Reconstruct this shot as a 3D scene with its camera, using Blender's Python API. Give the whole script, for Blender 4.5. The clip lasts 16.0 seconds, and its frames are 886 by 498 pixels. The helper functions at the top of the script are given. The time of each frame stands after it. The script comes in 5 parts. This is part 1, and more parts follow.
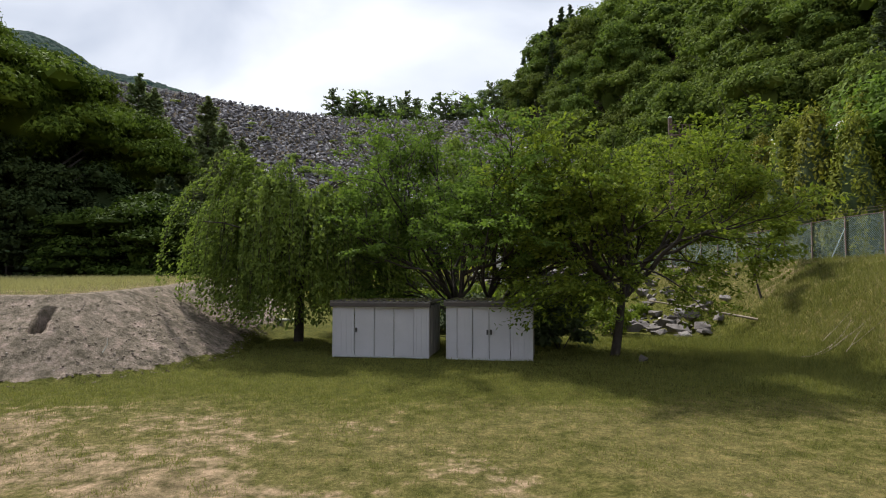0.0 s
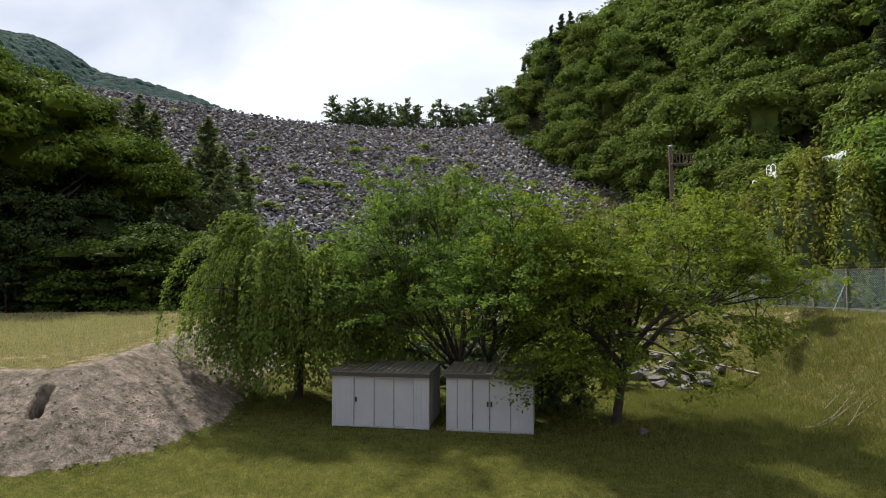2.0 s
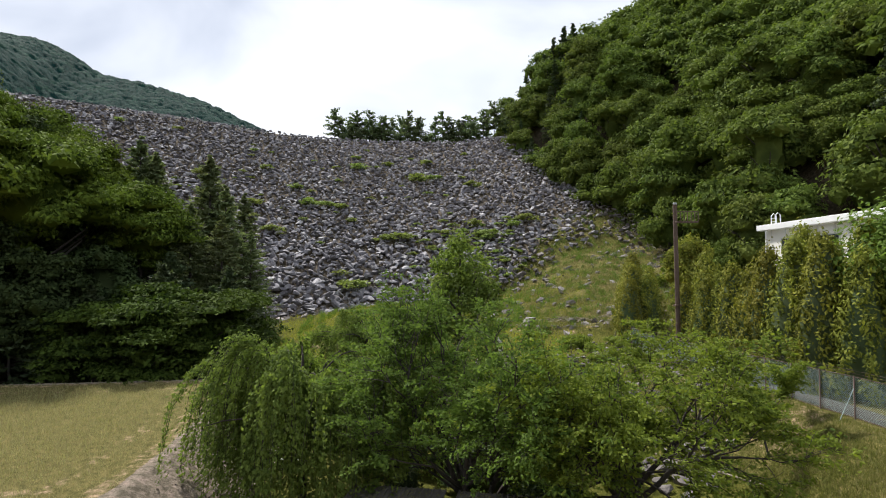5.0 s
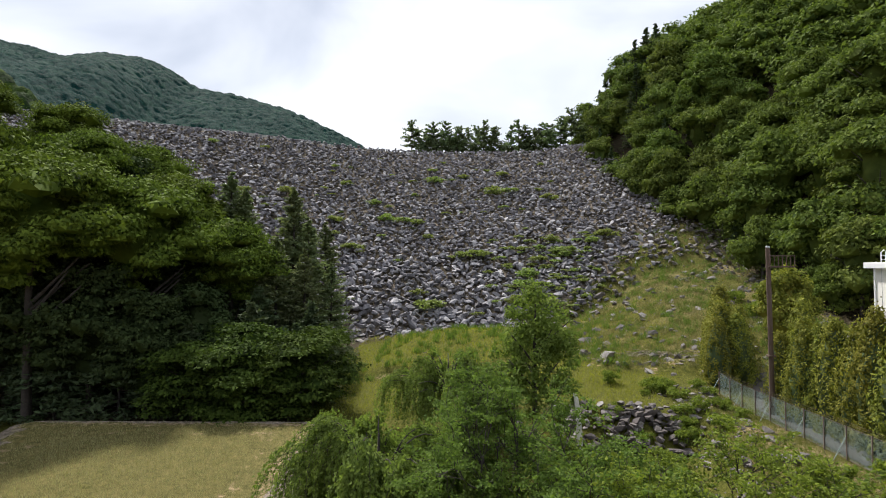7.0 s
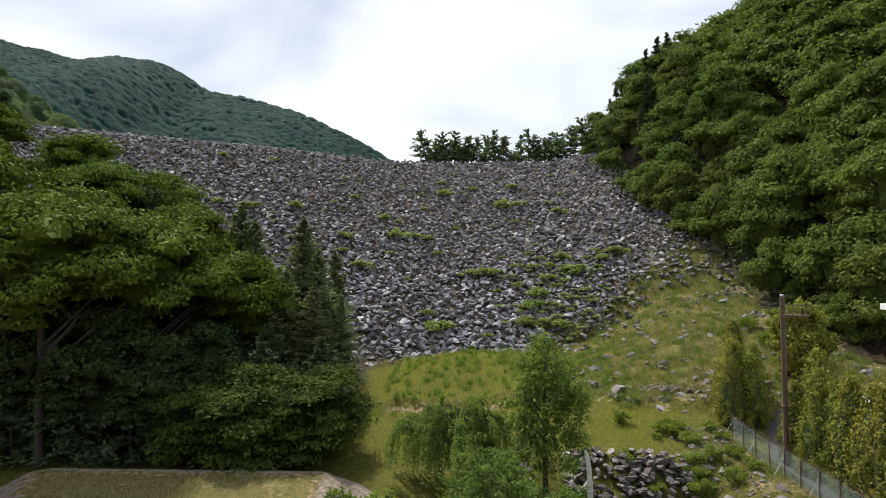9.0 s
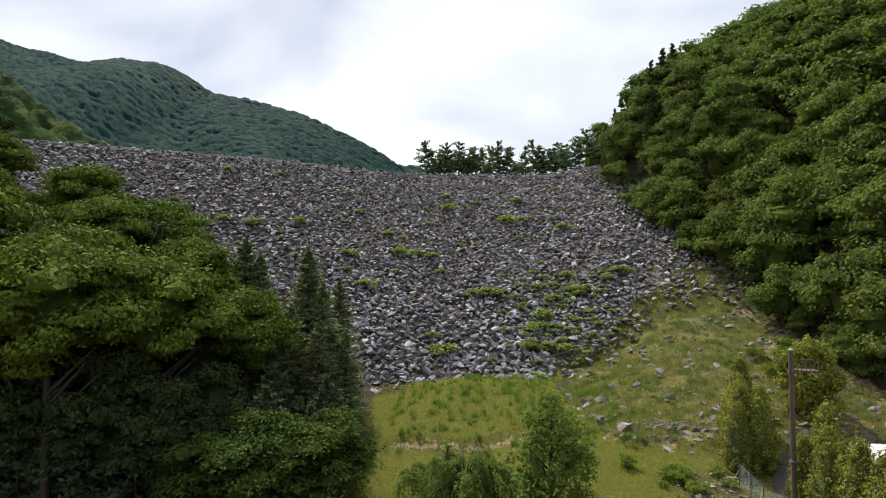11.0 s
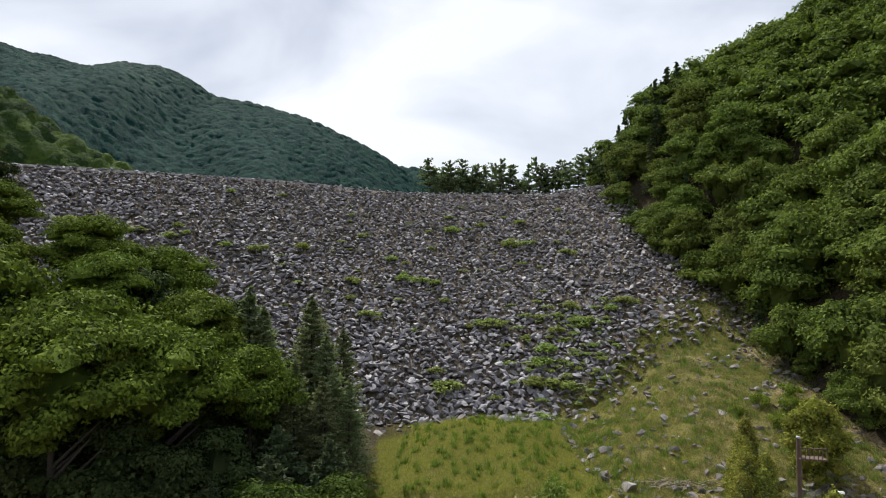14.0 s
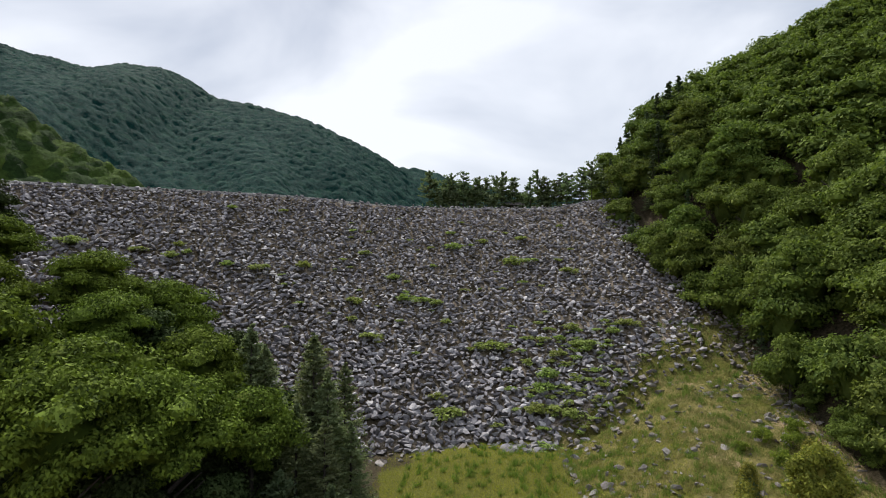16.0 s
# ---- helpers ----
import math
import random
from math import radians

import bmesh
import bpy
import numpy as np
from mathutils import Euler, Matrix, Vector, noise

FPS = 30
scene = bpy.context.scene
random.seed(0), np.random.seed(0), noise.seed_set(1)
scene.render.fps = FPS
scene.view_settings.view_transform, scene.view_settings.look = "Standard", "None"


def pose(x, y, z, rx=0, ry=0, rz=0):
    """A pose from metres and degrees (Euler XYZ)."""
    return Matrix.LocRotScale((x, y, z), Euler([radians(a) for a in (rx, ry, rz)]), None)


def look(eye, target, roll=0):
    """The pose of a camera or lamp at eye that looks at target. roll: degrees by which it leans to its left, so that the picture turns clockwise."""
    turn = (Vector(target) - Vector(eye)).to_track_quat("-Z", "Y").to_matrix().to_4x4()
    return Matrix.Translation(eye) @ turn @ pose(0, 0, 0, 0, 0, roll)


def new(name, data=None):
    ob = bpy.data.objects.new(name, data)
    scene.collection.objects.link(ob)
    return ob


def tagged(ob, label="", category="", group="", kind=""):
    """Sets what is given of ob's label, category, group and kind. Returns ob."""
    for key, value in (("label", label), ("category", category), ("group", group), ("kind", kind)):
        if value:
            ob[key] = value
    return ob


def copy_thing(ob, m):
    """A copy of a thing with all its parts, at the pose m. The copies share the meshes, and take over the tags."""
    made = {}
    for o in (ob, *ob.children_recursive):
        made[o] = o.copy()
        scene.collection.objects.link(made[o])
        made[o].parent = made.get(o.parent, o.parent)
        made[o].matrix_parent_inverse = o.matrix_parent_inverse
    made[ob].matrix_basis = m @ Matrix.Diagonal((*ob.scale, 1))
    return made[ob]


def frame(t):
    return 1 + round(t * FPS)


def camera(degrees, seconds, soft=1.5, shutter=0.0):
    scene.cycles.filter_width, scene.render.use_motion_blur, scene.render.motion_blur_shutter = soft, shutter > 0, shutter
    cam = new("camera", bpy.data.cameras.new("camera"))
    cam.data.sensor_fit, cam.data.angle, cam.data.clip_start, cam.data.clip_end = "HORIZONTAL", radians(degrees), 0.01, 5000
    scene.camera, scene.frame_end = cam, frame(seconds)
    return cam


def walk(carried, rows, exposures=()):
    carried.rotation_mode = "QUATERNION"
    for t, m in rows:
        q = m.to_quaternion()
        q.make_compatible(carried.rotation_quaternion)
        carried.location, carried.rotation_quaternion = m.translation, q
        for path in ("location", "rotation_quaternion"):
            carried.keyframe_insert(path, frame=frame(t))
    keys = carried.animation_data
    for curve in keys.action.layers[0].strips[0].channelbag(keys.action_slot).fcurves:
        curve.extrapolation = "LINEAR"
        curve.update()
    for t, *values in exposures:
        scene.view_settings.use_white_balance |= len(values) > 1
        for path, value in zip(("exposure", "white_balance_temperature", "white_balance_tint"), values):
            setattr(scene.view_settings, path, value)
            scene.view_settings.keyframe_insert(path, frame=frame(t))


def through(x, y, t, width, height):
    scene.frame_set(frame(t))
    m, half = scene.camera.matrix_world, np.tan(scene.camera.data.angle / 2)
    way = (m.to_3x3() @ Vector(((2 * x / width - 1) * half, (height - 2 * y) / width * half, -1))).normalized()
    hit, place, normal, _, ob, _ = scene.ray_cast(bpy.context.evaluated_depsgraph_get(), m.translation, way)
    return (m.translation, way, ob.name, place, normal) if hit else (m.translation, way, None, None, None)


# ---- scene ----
cam = camera(76.5, 16.0, soft=1.05)
METRES, EYE, TILT, LEAN, TURN = 32.0, 3.1, 2.5, 0.0, 0.0
ROWS = [
    (0.0, 0.0, 0.0, 0.0, -0.0, 0.0, 0.0),
    (0.5, 0.0003, 0.0005, 0.0172, 0.0, -0.0, 0.01),
    (1.0, 0.0007, 0.0012, 0.0345, 0.04, 0.01, 0.04),
    (1.5, 0.0006, 0.0019, 0.0554, 0.05, -0.01, 0.07),
    (2.0, 0.0007, 0.003, 0.0798, 0.05, -0.05, 0.09),
    (2.5, 0.0005, 0.0039, 0.1052, 0.07, -0.12, 0.09),
    (3.0, 0.0015, 0.0054, 0.1308, 0.07, -0.17, 0.08),
    (3.5, 0.0024, 0.0075, 0.1574, 0.06, -0.22, 0.09),
    (3.7, 0.0022, 0.0077, 0.1683, 0.08, -0.23, 0.1),
    (5.3, -0.002, 0.0097, 0.2612, 0.42, -0.34, 0.2),
    (5.8, -0.0033, 0.01, 0.2909, 3.08, -0.38, 0.26),
    (6.0, -0.0031, 0.01, 0.3032, 5.36, -0.39, 0.27),
    (6.5, 0.0008, 0.0092, 0.3349, 7.5, -0.45, 0.29),
    (7.0, 0.0039, 0.0096, 0.365, 8.03, -0.47, 0.3),
    (7.5, 0.0043, 0.0112, 0.3951, 8.37, -0.5, 0.3),
    (8.0, 0.0054, 0.0125, 0.4274, 8.64, -0.55, 0.31),
    (8.5, 0.0042, 0.0157, 0.4576, 8.83, -0.58, 0.34),
    (9.0, 0.003, 0.0177, 0.4887, 8.98, -0.63, 0.33),
    (11.5, -0.0041, 0.0276, 0.6602, 9.42, -0.87, 0.32),
    (12.0, -0.0061, 0.0286, 0.6959, 9.46, -0.93, 0.34),
    (12.5, -0.0074, 0.0306, 0.7319, 9.5, -0.97, 0.33),
    (13.0, -0.008, 0.0323, 0.7683, 9.55, -1.01, 0.31),
    (13.5, -0.009, 0.034, 0.8053, 9.57, -1.07, 0.29),
    (14.0, -0.0091, 0.0374, 0.8407, 9.62, -1.08, 0.29),
    (14.5, -0.0113, 0.0385, 0.8773, 9.64, -1.14, 0.24),
    (15.0, -0.0116, 0.0434, 0.9148, 9.66, -1.18, 0.24),
    (15.5, -0.0136, 0.0438, 0.9558, 9.68, -1.23, 0.22),
    (16.0, -0.0159, 0.0463, 0.9969, 9.68, -1.28, 0.21),
]
walk(cam, [(t, pose(0, 0, EYE, TILT, LEAN, TURN) @ pose(METRES * x, METRES * y, METRES * z, 90 + pitch, roll, yaw)) for t, x, y, z, yaw, pitch, roll in ROWS],
     exposures=((0.0, 0.26), (3.0, 0.38), (9.0, 0.36), (12.5, 0.27), (16.0, 0.16)))

# ---- world, sun, exposure ----
SUN_EL, SUN_AZ = 50.0, -32.0   # degrees above the horizon; degrees to the right of straight ahead (+y)
world = bpy.data.worlds.new("sky")
scene.world = world
world.use_nodes = True


def tree_of(owner):
    nt = owner.node_tree
    nt.nodes.clear()

    def n(kind, **values):
        node = nt.nodes.new(kind)
        for k, v in values.items():
            if k in node.inputs:
                node.inputs[k].default_value = v
        return node

    return nt, n, nt.links.new


nt, n, link = tree_of(world)
sky = n("ShaderNodeTexSky")
sky.sky_type, sky.sun_disc = "NISHITA", False
sky.sun_elevation, sky.sun_rotation = radians(SUN_EL), radians(SUN_AZ)
sky.air_density, sky.dust_density = 1.0, 2.0
gain = n("ShaderNodeVectorMath")
gain.operation = "SCALE"
gain.inputs["Scale"].default_value = 0.12
link(sky.outputs["Color"], gain.inputs[0])
coord = n("ShaderNodeTexCoord")
flat = n("ShaderNodeMapping")
flat.inputs["Scale"].default_value = (1.0, 1.0, 1.9)
link(coord.outputs["Generated"], flat.inputs["Vector"])
big = n("ShaderNodeTexNoise", Scale=2.1, Detail=5.0, Roughness=0.47, Distortion=0.35)
link(flat.outputs["Vector"], big.inputs["Vector"])
shade = n("ShaderNodeValToRGB")
cr = shade.color_ramp
cr.elements[0].position, cr.elements[0].color = 0.37, (0.50, 0.56, 0.68, 1)
cr.elements[1].position, cr.elements[1].color = 0.60, (0.95, 0.985, 1.06, 1)
link(big.outputs["Fac"], shade.inputs["Fac"])
cover = n("ShaderNodeMix")
cover.data_type = "RGBA"
cover.inputs["Factor"].default_value = 0.88
link(gain.outputs["Vector"], cover.inputs["A"])
link(shade.outputs["Color"], cover.inputs["B"])
bg = n("ShaderNodeBackground", Strength=0.93)
link(cover.outputs["Result"], bg.inputs["Color"])
link(bg.outputs["Background"], n("ShaderNodeOutputWorld").inputs["Surface"])

sun = new("sun", bpy.data.lights.new("sun", "SUN"))
sun.data.energy, sun.data.angle, sun.data.color = 5.3, radians(3.0), (1.0, 0.955, 0.885)
el, az = radians(SUN_EL), radians(SUN_AZ)
SUNWAY = Vector((math.sin(az) * math.cos(el), math.cos(az) * math.cos(el), math.sin(el)))
sun.matrix_world = look(SUNWAY * 300, (0, 0, 0))


# ---- materials ----
def material(name, rough=0.8, metal=0.0):
    m = bpy.data.materials.new(name)
    m.use_nodes = True
    nt, n, link = tree_of(m)
    out = n("ShaderNodeOutputMaterial")
    b = n("ShaderNodeBsdfPrincipled", Roughness=rough, Metallic=metal)
    link(b.outputs["BSDF"], out.inputs["Surface"])
    return m, n, link, b, out


def noise_at(n, link, scale, detail=5.0, rough=0.55, space="Object"):
    c = n("ShaderNodeTexCoord")
    t = n("ShaderNodeTexNoise", Scale=scale, Detail=detail, Roughness=rough)
    link(c.outputs[space], t.inputs["Vector"])
    return t.outputs["Fac"]


def ramp(n, link, fac, *stops):
    r = n("ShaderNodeValToRGB")
    e = r.color_ramp.elements
    while len(e) < len(stops):
        e.new(0.5)
    for el_, (p, c) in zip(e, stops):
        el_.position, el_.color = p, (*c, 1)
    link(fac, r.inputs["Fac"])
    return r.outputs["Color"]


def mix(n, link, fac, a, b, how="MIX"):
    x = n("ShaderNodeMix")
    x.data_type, x.blend_type = "RGBA", how
    for sock, v in (("Factor", fac), ("A", a), ("B", b)):
        if hasattr(v, "is_linked"):
            link(v, x.inputs[sock])
        else:
            x.inputs[sock].default_value = v if sock == "Factor" else (*v, 1)
    return x.outputs["Result"]


def maths(n, link, op, a, b=0.0, clamp=False):
    x = n("ShaderNodeMath")
    x.operation, x.use_clamp = op, clamp
    for i, v in enumerate((a, b)):
        if hasattr(v, "is_linked"):
            link(v, x.inputs[i])
        else:
            x.inputs[i].default_value = v
    return x.outputs[0]


def bump(n, link, b, fac, strength=0.4, distance=0.05):
    x = n("ShaderNodeBump", Strength=strength, Distance=distance)
    link(fac, x.inputs["Height"])
    link(x.outputs["Normal"], b.inputs["Normal"])


def plain(name, colour, rough=0.7, metal=0.0, vary=0.18, scale=3.0, relief=0.15):
    """Paint, wood, metal or stone: one colour with stains and grain."""
    m, n, link, b, out = material(name, rough, metal)
    lo = tuple(c * (1 - vary) for c in colour)
    hi = tuple(min(1, c * (1 + vary)) for c in colour)
    c1 = ramp(n, link, noise_at(n, link, scale), (0.3, lo), (0.7, hi))
    f = noise_at(n, link, scale * 14, 3.0)
    link(mix(n, link, 0.25, c1, ramp(n, link, f, (0.35, lo), (0.65, hi)), "MIX"), b.inputs["Base Color"])
    bump(n, link, b, f, relief, 0.02)
    return m


def foliage(name, dark, light, through=0.35, bright=1.0, sat=0.82, vary=1.0, gloss=0.12):
    """Leaves: each one its own shade, each tree its own tone, light comes through."""
    m, n, link, b, out = material(name, 0.75)
    b.inputs["Specular IOR Level"].default_value = gloss
    g = n("ShaderNodeNewGeometry")
    o = n("ShaderNodeObjectInfo")
    c = ramp(n, link, g.outputs["Random Per Island"], (0.0, dark), (0.55, tuple((p + q) / 2 for p, q in zip(dark, light))), (1.0, light))
    h = n("ShaderNodeHueSaturation")
    hue = maths(n, link, "MULTIPLY_ADD", o.outputs["Random"], 0.035 * vary)
    hue.node.inputs[2].default_value = 0.5 - 0.018 * vary
    val = maths(n, link, "MULTIPLY_ADD", o.outputs["Random"], 0.4 * vary)
    val.node.inputs[2].default_value = (1.35 - 0.2 * vary) * bright
    link(hue, h.inputs["Hue"])
    h.inputs["Saturation"].default_value = sat
    link(val, h.inputs["Value"])
    link(mix(n, link, ramp(n, link, noise_at(n, link, 0.35, 3.0), (0.4, (0, 0, 0)), (0.62, (1, 1, 1))), c, mix(n, link, 0.5, c, light)), h.inputs["Color"])
    link(h.outputs["Color"], b.inputs["Base Color"])
    t = n("ShaderNodeBsdfTranslucent")
    tint = mix(n, link, 1.0, h.outputs["Color"], (1.12, 1.2, 0.75), "MULTIPLY")
    link(tint, t.inputs["Color"])
    s = n("ShaderNodeMixShader")
    s.inputs[0].default_value = through
    link(b.outputs["BSDF"], s.inputs[1])
    link(t.outputs["BSDF"], s.inputs[2])
    link(s.outputs[0], out.inputs["Surface"])
    return m


LEAF_CHERRY = foliage("cherry_leaf", (0.045, 0.078, 0.016), (0.105, 0.16, 0.027), 0.42, gloss=0.08, vary=0.0, sat=0.96)
LEAF_YELLOW = foliage("young_cherry_leaf", (0.052, 0.082, 0.017), (0.148, 0.182, 0.026), 0.4, gloss=0.1, vary=0.0, sat=1.0)
LEAF_WEEP = foliage("weeping_leaf", (0.045, 0.072, 0.016), (0.138, 0.185, 0.034), 0.44, gloss=0.1, vary=0.0, sat=0.96)
LEAF_WOOD = foliage("woodland_leaf", (0.026, 0.047, 0.009), (0.112, 0.15, 0.018), 0.28, gloss=0.05, sat=0.9, vary=0.7)
# left wood's shade and sun are put into these two leaf colours
LEAF_SHADED = foliage("shaded_leaf", (0.009, 0.017, 0.005), (0.039, 0.062, 0.013), 0.07, gloss=0.02, vary=0.6)
LEAF_SUNLIT = foliage("sunlit_leaf", (0.012, 0.022, 0.005), (0.114, 0.156, 0.017), 0.15, gloss=0.03, sat=0.95, vary=0.5)
LEAF_MAPLE = foliage("maple_leaf", (0.011, 0.021, 0.005), (0.054, 0.086, 0.012), 0.2, gloss=0.03, sat=0.95, vary=0.5)
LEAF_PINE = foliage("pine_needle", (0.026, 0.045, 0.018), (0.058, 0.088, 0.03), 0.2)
LEAF_CREST = foliage("crest_needle", (0.045, 0.072, 0.03), (0.115, 0.16, 0.06), 0.35)
LEAF_LARCH = foliage("larch_needle", (0.058, 0.08, 0.03), (0.13, 0.158, 0.056), 0.32)
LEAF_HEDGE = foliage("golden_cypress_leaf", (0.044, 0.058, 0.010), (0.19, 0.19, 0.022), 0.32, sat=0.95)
LEAF_SHRUB = foliage("shrub_leaf", (0.09, 0.13, 0.014), (0.175, 0.22, 0.026), 0.35)
GRASS = foliage("grass_blade", (0.082, 0.09, 0.014), (0.16, 0.158, 0.028), 0.35, vary=0.0)
LAWN = foliage("lawn_blade", (0.076, 0.086, 0.012), (0.152, 0.152, 0.024), 0.36, vary=0.0)
FLANK = foliage("flank_blade", (0.102, 0.095, 0.028), (0.19, 0.168, 0.054), 0.33, vary=0.0)
PALE_STRAW = foliage("pale_straw_blade", (0.17, 0.158, 0.06), (0.29, 0.262, 0.11), 0.3, vary=0.0)
MEADOW = foliage("meadow_blade", (0.106, 0.118, 0.011), (0.235, 0.236, 0.025), 0.4, vary=0.0, sat=0.98)
STRAW = foliage("dry_grass_blade", (0.12, 0.115, 0.036), (0.215, 0.2, 0.07), 0.3, vary=0.0)
BARK = plain("bark", (0.042, 0.034, 0.028), 0.95, vary=0.4, scale=5.0, relief=0.6)
PALE_BARK = plain("pale_bark", (0.55, 0.53, 0.48), 0.9, vary=0.25, scale=4.0, relief=0.4)
SHED_WHITE = plain("white_painted_sheet", (0.40, 0.40, 0.43), 0.45, vary=0.07, scale=1.3, relief=0.03)
SHED_GREY = plain("grey_painted_sheet", (0.26, 0.24, 0.22), 0.5, vary=0.2, scale=2.0, relief=0.05)
SHED_ROOF = plain("weathered_brown_roof", (0.13, 0.115, 0.105), 0.7, vary=0.35, scale=1.6, relief=0.2)
DARK_TRIM = plain("dark_trim", (0.05, 0.042, 0.04), 0.6, vary=0.2)
BLACK = plain("black_plastic", (0.015, 0.015, 0.016), 0.4, vary=0.1)
WALL_WHITE = plain("cream_wall_panel", (0.66, 0.64, 0.60), 0.75, vary=0.07, scale=0.7, relief=0.05)
ROOF_WHITE = plain("white_eaves", (0.74, 0.75, 0.76), 0.5, vary=0.06, scale=0.8)
GALVANISED = plain("galvanised_steel", (0.42, 0.44, 0.45), 0.5, 0.6, vary=0.2, scale=4.0)
WIRE = plain("green_coated_wire", (0.25, 0.33, 0.31), 0.5, 0.1, vary=0.2)
RUST_POLE = plain("brown_steel_pole", (0.10, 0.065, 0.05), 0.7, 0.1, vary=0.25)
CONCRETE = plain("concrete", (0.42, 0.41, 0.38), 0.85, vary=0.2, scale=0.8, relief=0.2)
ASPHALT = plain("asphalt", (0.05, 0.046, 0.044), 0.9, vary=0.2, scale=1.0, relief=0.3)
DEADWOOD = plain("dead_wood", (0.27, 0.225, 0.17), 0.9, vary=0.3, scale=3.0, relief=0.4)
m, n, link, b, out = material("window_glass", 0.06)
b.inputs["Base Color"].default_value = (0.02, 0.025, 0.03, 1)
GLASS = m


def stone(name, dark, light, pale):
    m, n, link, b, out = material(name, 0.85)
    b.inputs["Specular IOR Level"].default_value = 0.3
    g = n("ShaderNodeNewGeometry")
    c = ramp(n, link, g.outputs["Random Per Island"], (0.0, dark), (0.8, light), (0.97, pale))
    o = n("ShaderNodeObjectInfo")
    c2 = mix(n, link, maths(n, link, "MULTIPLY", o.outputs["Random"], 0.5), c, light)
    f = noise_at(n, link, 2.2, 6.0, 0.65)
    grain = ramp(n, link, f, (0.3, (0.62, 0.60, 0.58)), (0.7, (1.25, 1.22, 1.2)))
    link(mix(n, link, 1.0, c2, grain, "MULTIPLY"), b.inputs["Base Color"])
    bump(n, link, b, f, 0.6, 0.15)
    return m


ROCK = stone("riprap_stone", (0.1, 0.097, 0.108), (0.262, 0.258, 0.282), (0.46, 0.458, 0.475))
PALE_ROCK = stone("pale_stone", (0.075, 0.067, 0.066), (0.175, 0.16, 0.154), (0.36, 0.345, 0.335))


BANK_ROCK = stone("dark_bank_stone", (0.048, 0.041, 0.042), (0.128, 0.112, 0.108), (0.28, 0.26, 0.25))
CLOD = stone("soil_clod", (0.095, 0.074, 0.062), (0.23, 0.188, 0.16), (0.33, 0.29, 0.26))


def ground_material():
    """Grass, dry grass and bare soil, told apart by attributes of the sheet."""
    m, n, link, b, out = material("ground_cover", 0.95)
    b.inputs["Specular IOR Level"].default_value = 0.05

    def attr(name):
        a = n("ShaderNodeAttribute")
        a.attribute_name = name
        return a.outputs["Fac"]

    fine = noise_at(n, link, 26.0, 4.0, 0.7)
    mid = noise_at(n, link, 2.4, 6.0, 0.62)
    wide = noise_at(n, link, 0.35, 4.0)
    tuft = noise_at(n, link, 9.0, 5.0, 0.7)
    lush = ramp(n, link, fine, (0.3, (0.062, 0.067, 0.015)), (0.7, (0.13, 0.128, 0.029)))
    dry = ramp(n, link, fine, (0.3, (0.094, 0.084, 0.03)), (0.7, (0.2, 0.172, 0.07)))
    soil = ramp(n, link, mid, (0.3, (0.18, 0.13, 0.078)), (0.7, (0.31, 0.24, 0.155)))
    grey = ramp(n, link, mid, (0.25, (0.155, 0.124, 0.102)), (0.75, (0.295, 0.246, 0.21)))
    wob = maths(n, link, "ADD", maths(n, link, "MULTIPLY_ADD", mid, 1.1), maths(n, link, "MULTIPLY_ADD", wide, 0.9))
    for nd in (wob.node.inputs[0].links[0].from_node, wob.node.inputs[1].links[0].from_node):
        nd.inputs[2].default_value = -0.5 * nd.inputs[1].default_value

    def edge(a, lo, hi):
        return ramp(n, link, maths(n, link, "ADD", a, wob), (lo, (0, 0, 0)), (hi, (1, 1, 1)))

    c = mix(n, link, edge(attr("dry"), 0.35, 0.75), lush, dry)
    c = mix(n, link, edge(attr("bare"), 0.42, 0.62), c, soil)
    c = mix(n, link, edge(attr("spoil"), 0.44, 0.56), c, grey)
    c = mix(n, link, edge(attr("mould_gap_shade"), 0.4, 0.6), c, ramp(n, link, mid, (0.3, (0.03, 0.026, 0.018)), (0.7, (0.07, 0.055, 0.035))))
    c = mix(n, link, 1.0, c, ramp(n, link, tuft, (0.32, (0.55, 0.56, 0.5)), (0.68, (1.35, 1.33, 1.35))), "MULTIPLY")
    c = mix(n, link, 1.0, c, ramp(n, link, mid, (0.34, (0.62, 0.66, 0.6)), (0.5, (0.95, 0.97, 0.92)), (0.68, (1.3, 1.22, 1.25))), "MULTIPLY")
    link(c, b.inputs["Base Color"])
    bump(n, link, b, maths(n, link, "ADD", fine, tuft), 0.8, 0.08)
    return m


GROUND = ground_material()


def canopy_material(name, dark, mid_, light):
    """Woods far off: each crown its own tone, fine mottling; haze comes from the colours given."""
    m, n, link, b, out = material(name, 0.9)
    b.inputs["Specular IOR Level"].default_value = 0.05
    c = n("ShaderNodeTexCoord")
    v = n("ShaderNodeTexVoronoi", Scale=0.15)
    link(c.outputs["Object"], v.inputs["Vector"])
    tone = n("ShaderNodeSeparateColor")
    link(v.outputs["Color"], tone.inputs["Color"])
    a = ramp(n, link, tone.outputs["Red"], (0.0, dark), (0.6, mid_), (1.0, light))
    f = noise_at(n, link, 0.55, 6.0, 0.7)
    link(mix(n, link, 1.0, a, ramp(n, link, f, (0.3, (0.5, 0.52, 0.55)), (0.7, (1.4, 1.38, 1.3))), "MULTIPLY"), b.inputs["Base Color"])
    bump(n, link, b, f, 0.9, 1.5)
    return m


# blue-green stops paint the distance haze into the far woods
HAZED_CANOPY = canopy_material("hazed_canopy", (0.004, 0.027, 0.024), (0.008, 0.037, 0.032), (0.015, 0.051, 0.038))
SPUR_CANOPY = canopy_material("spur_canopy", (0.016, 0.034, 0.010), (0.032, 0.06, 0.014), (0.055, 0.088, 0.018))


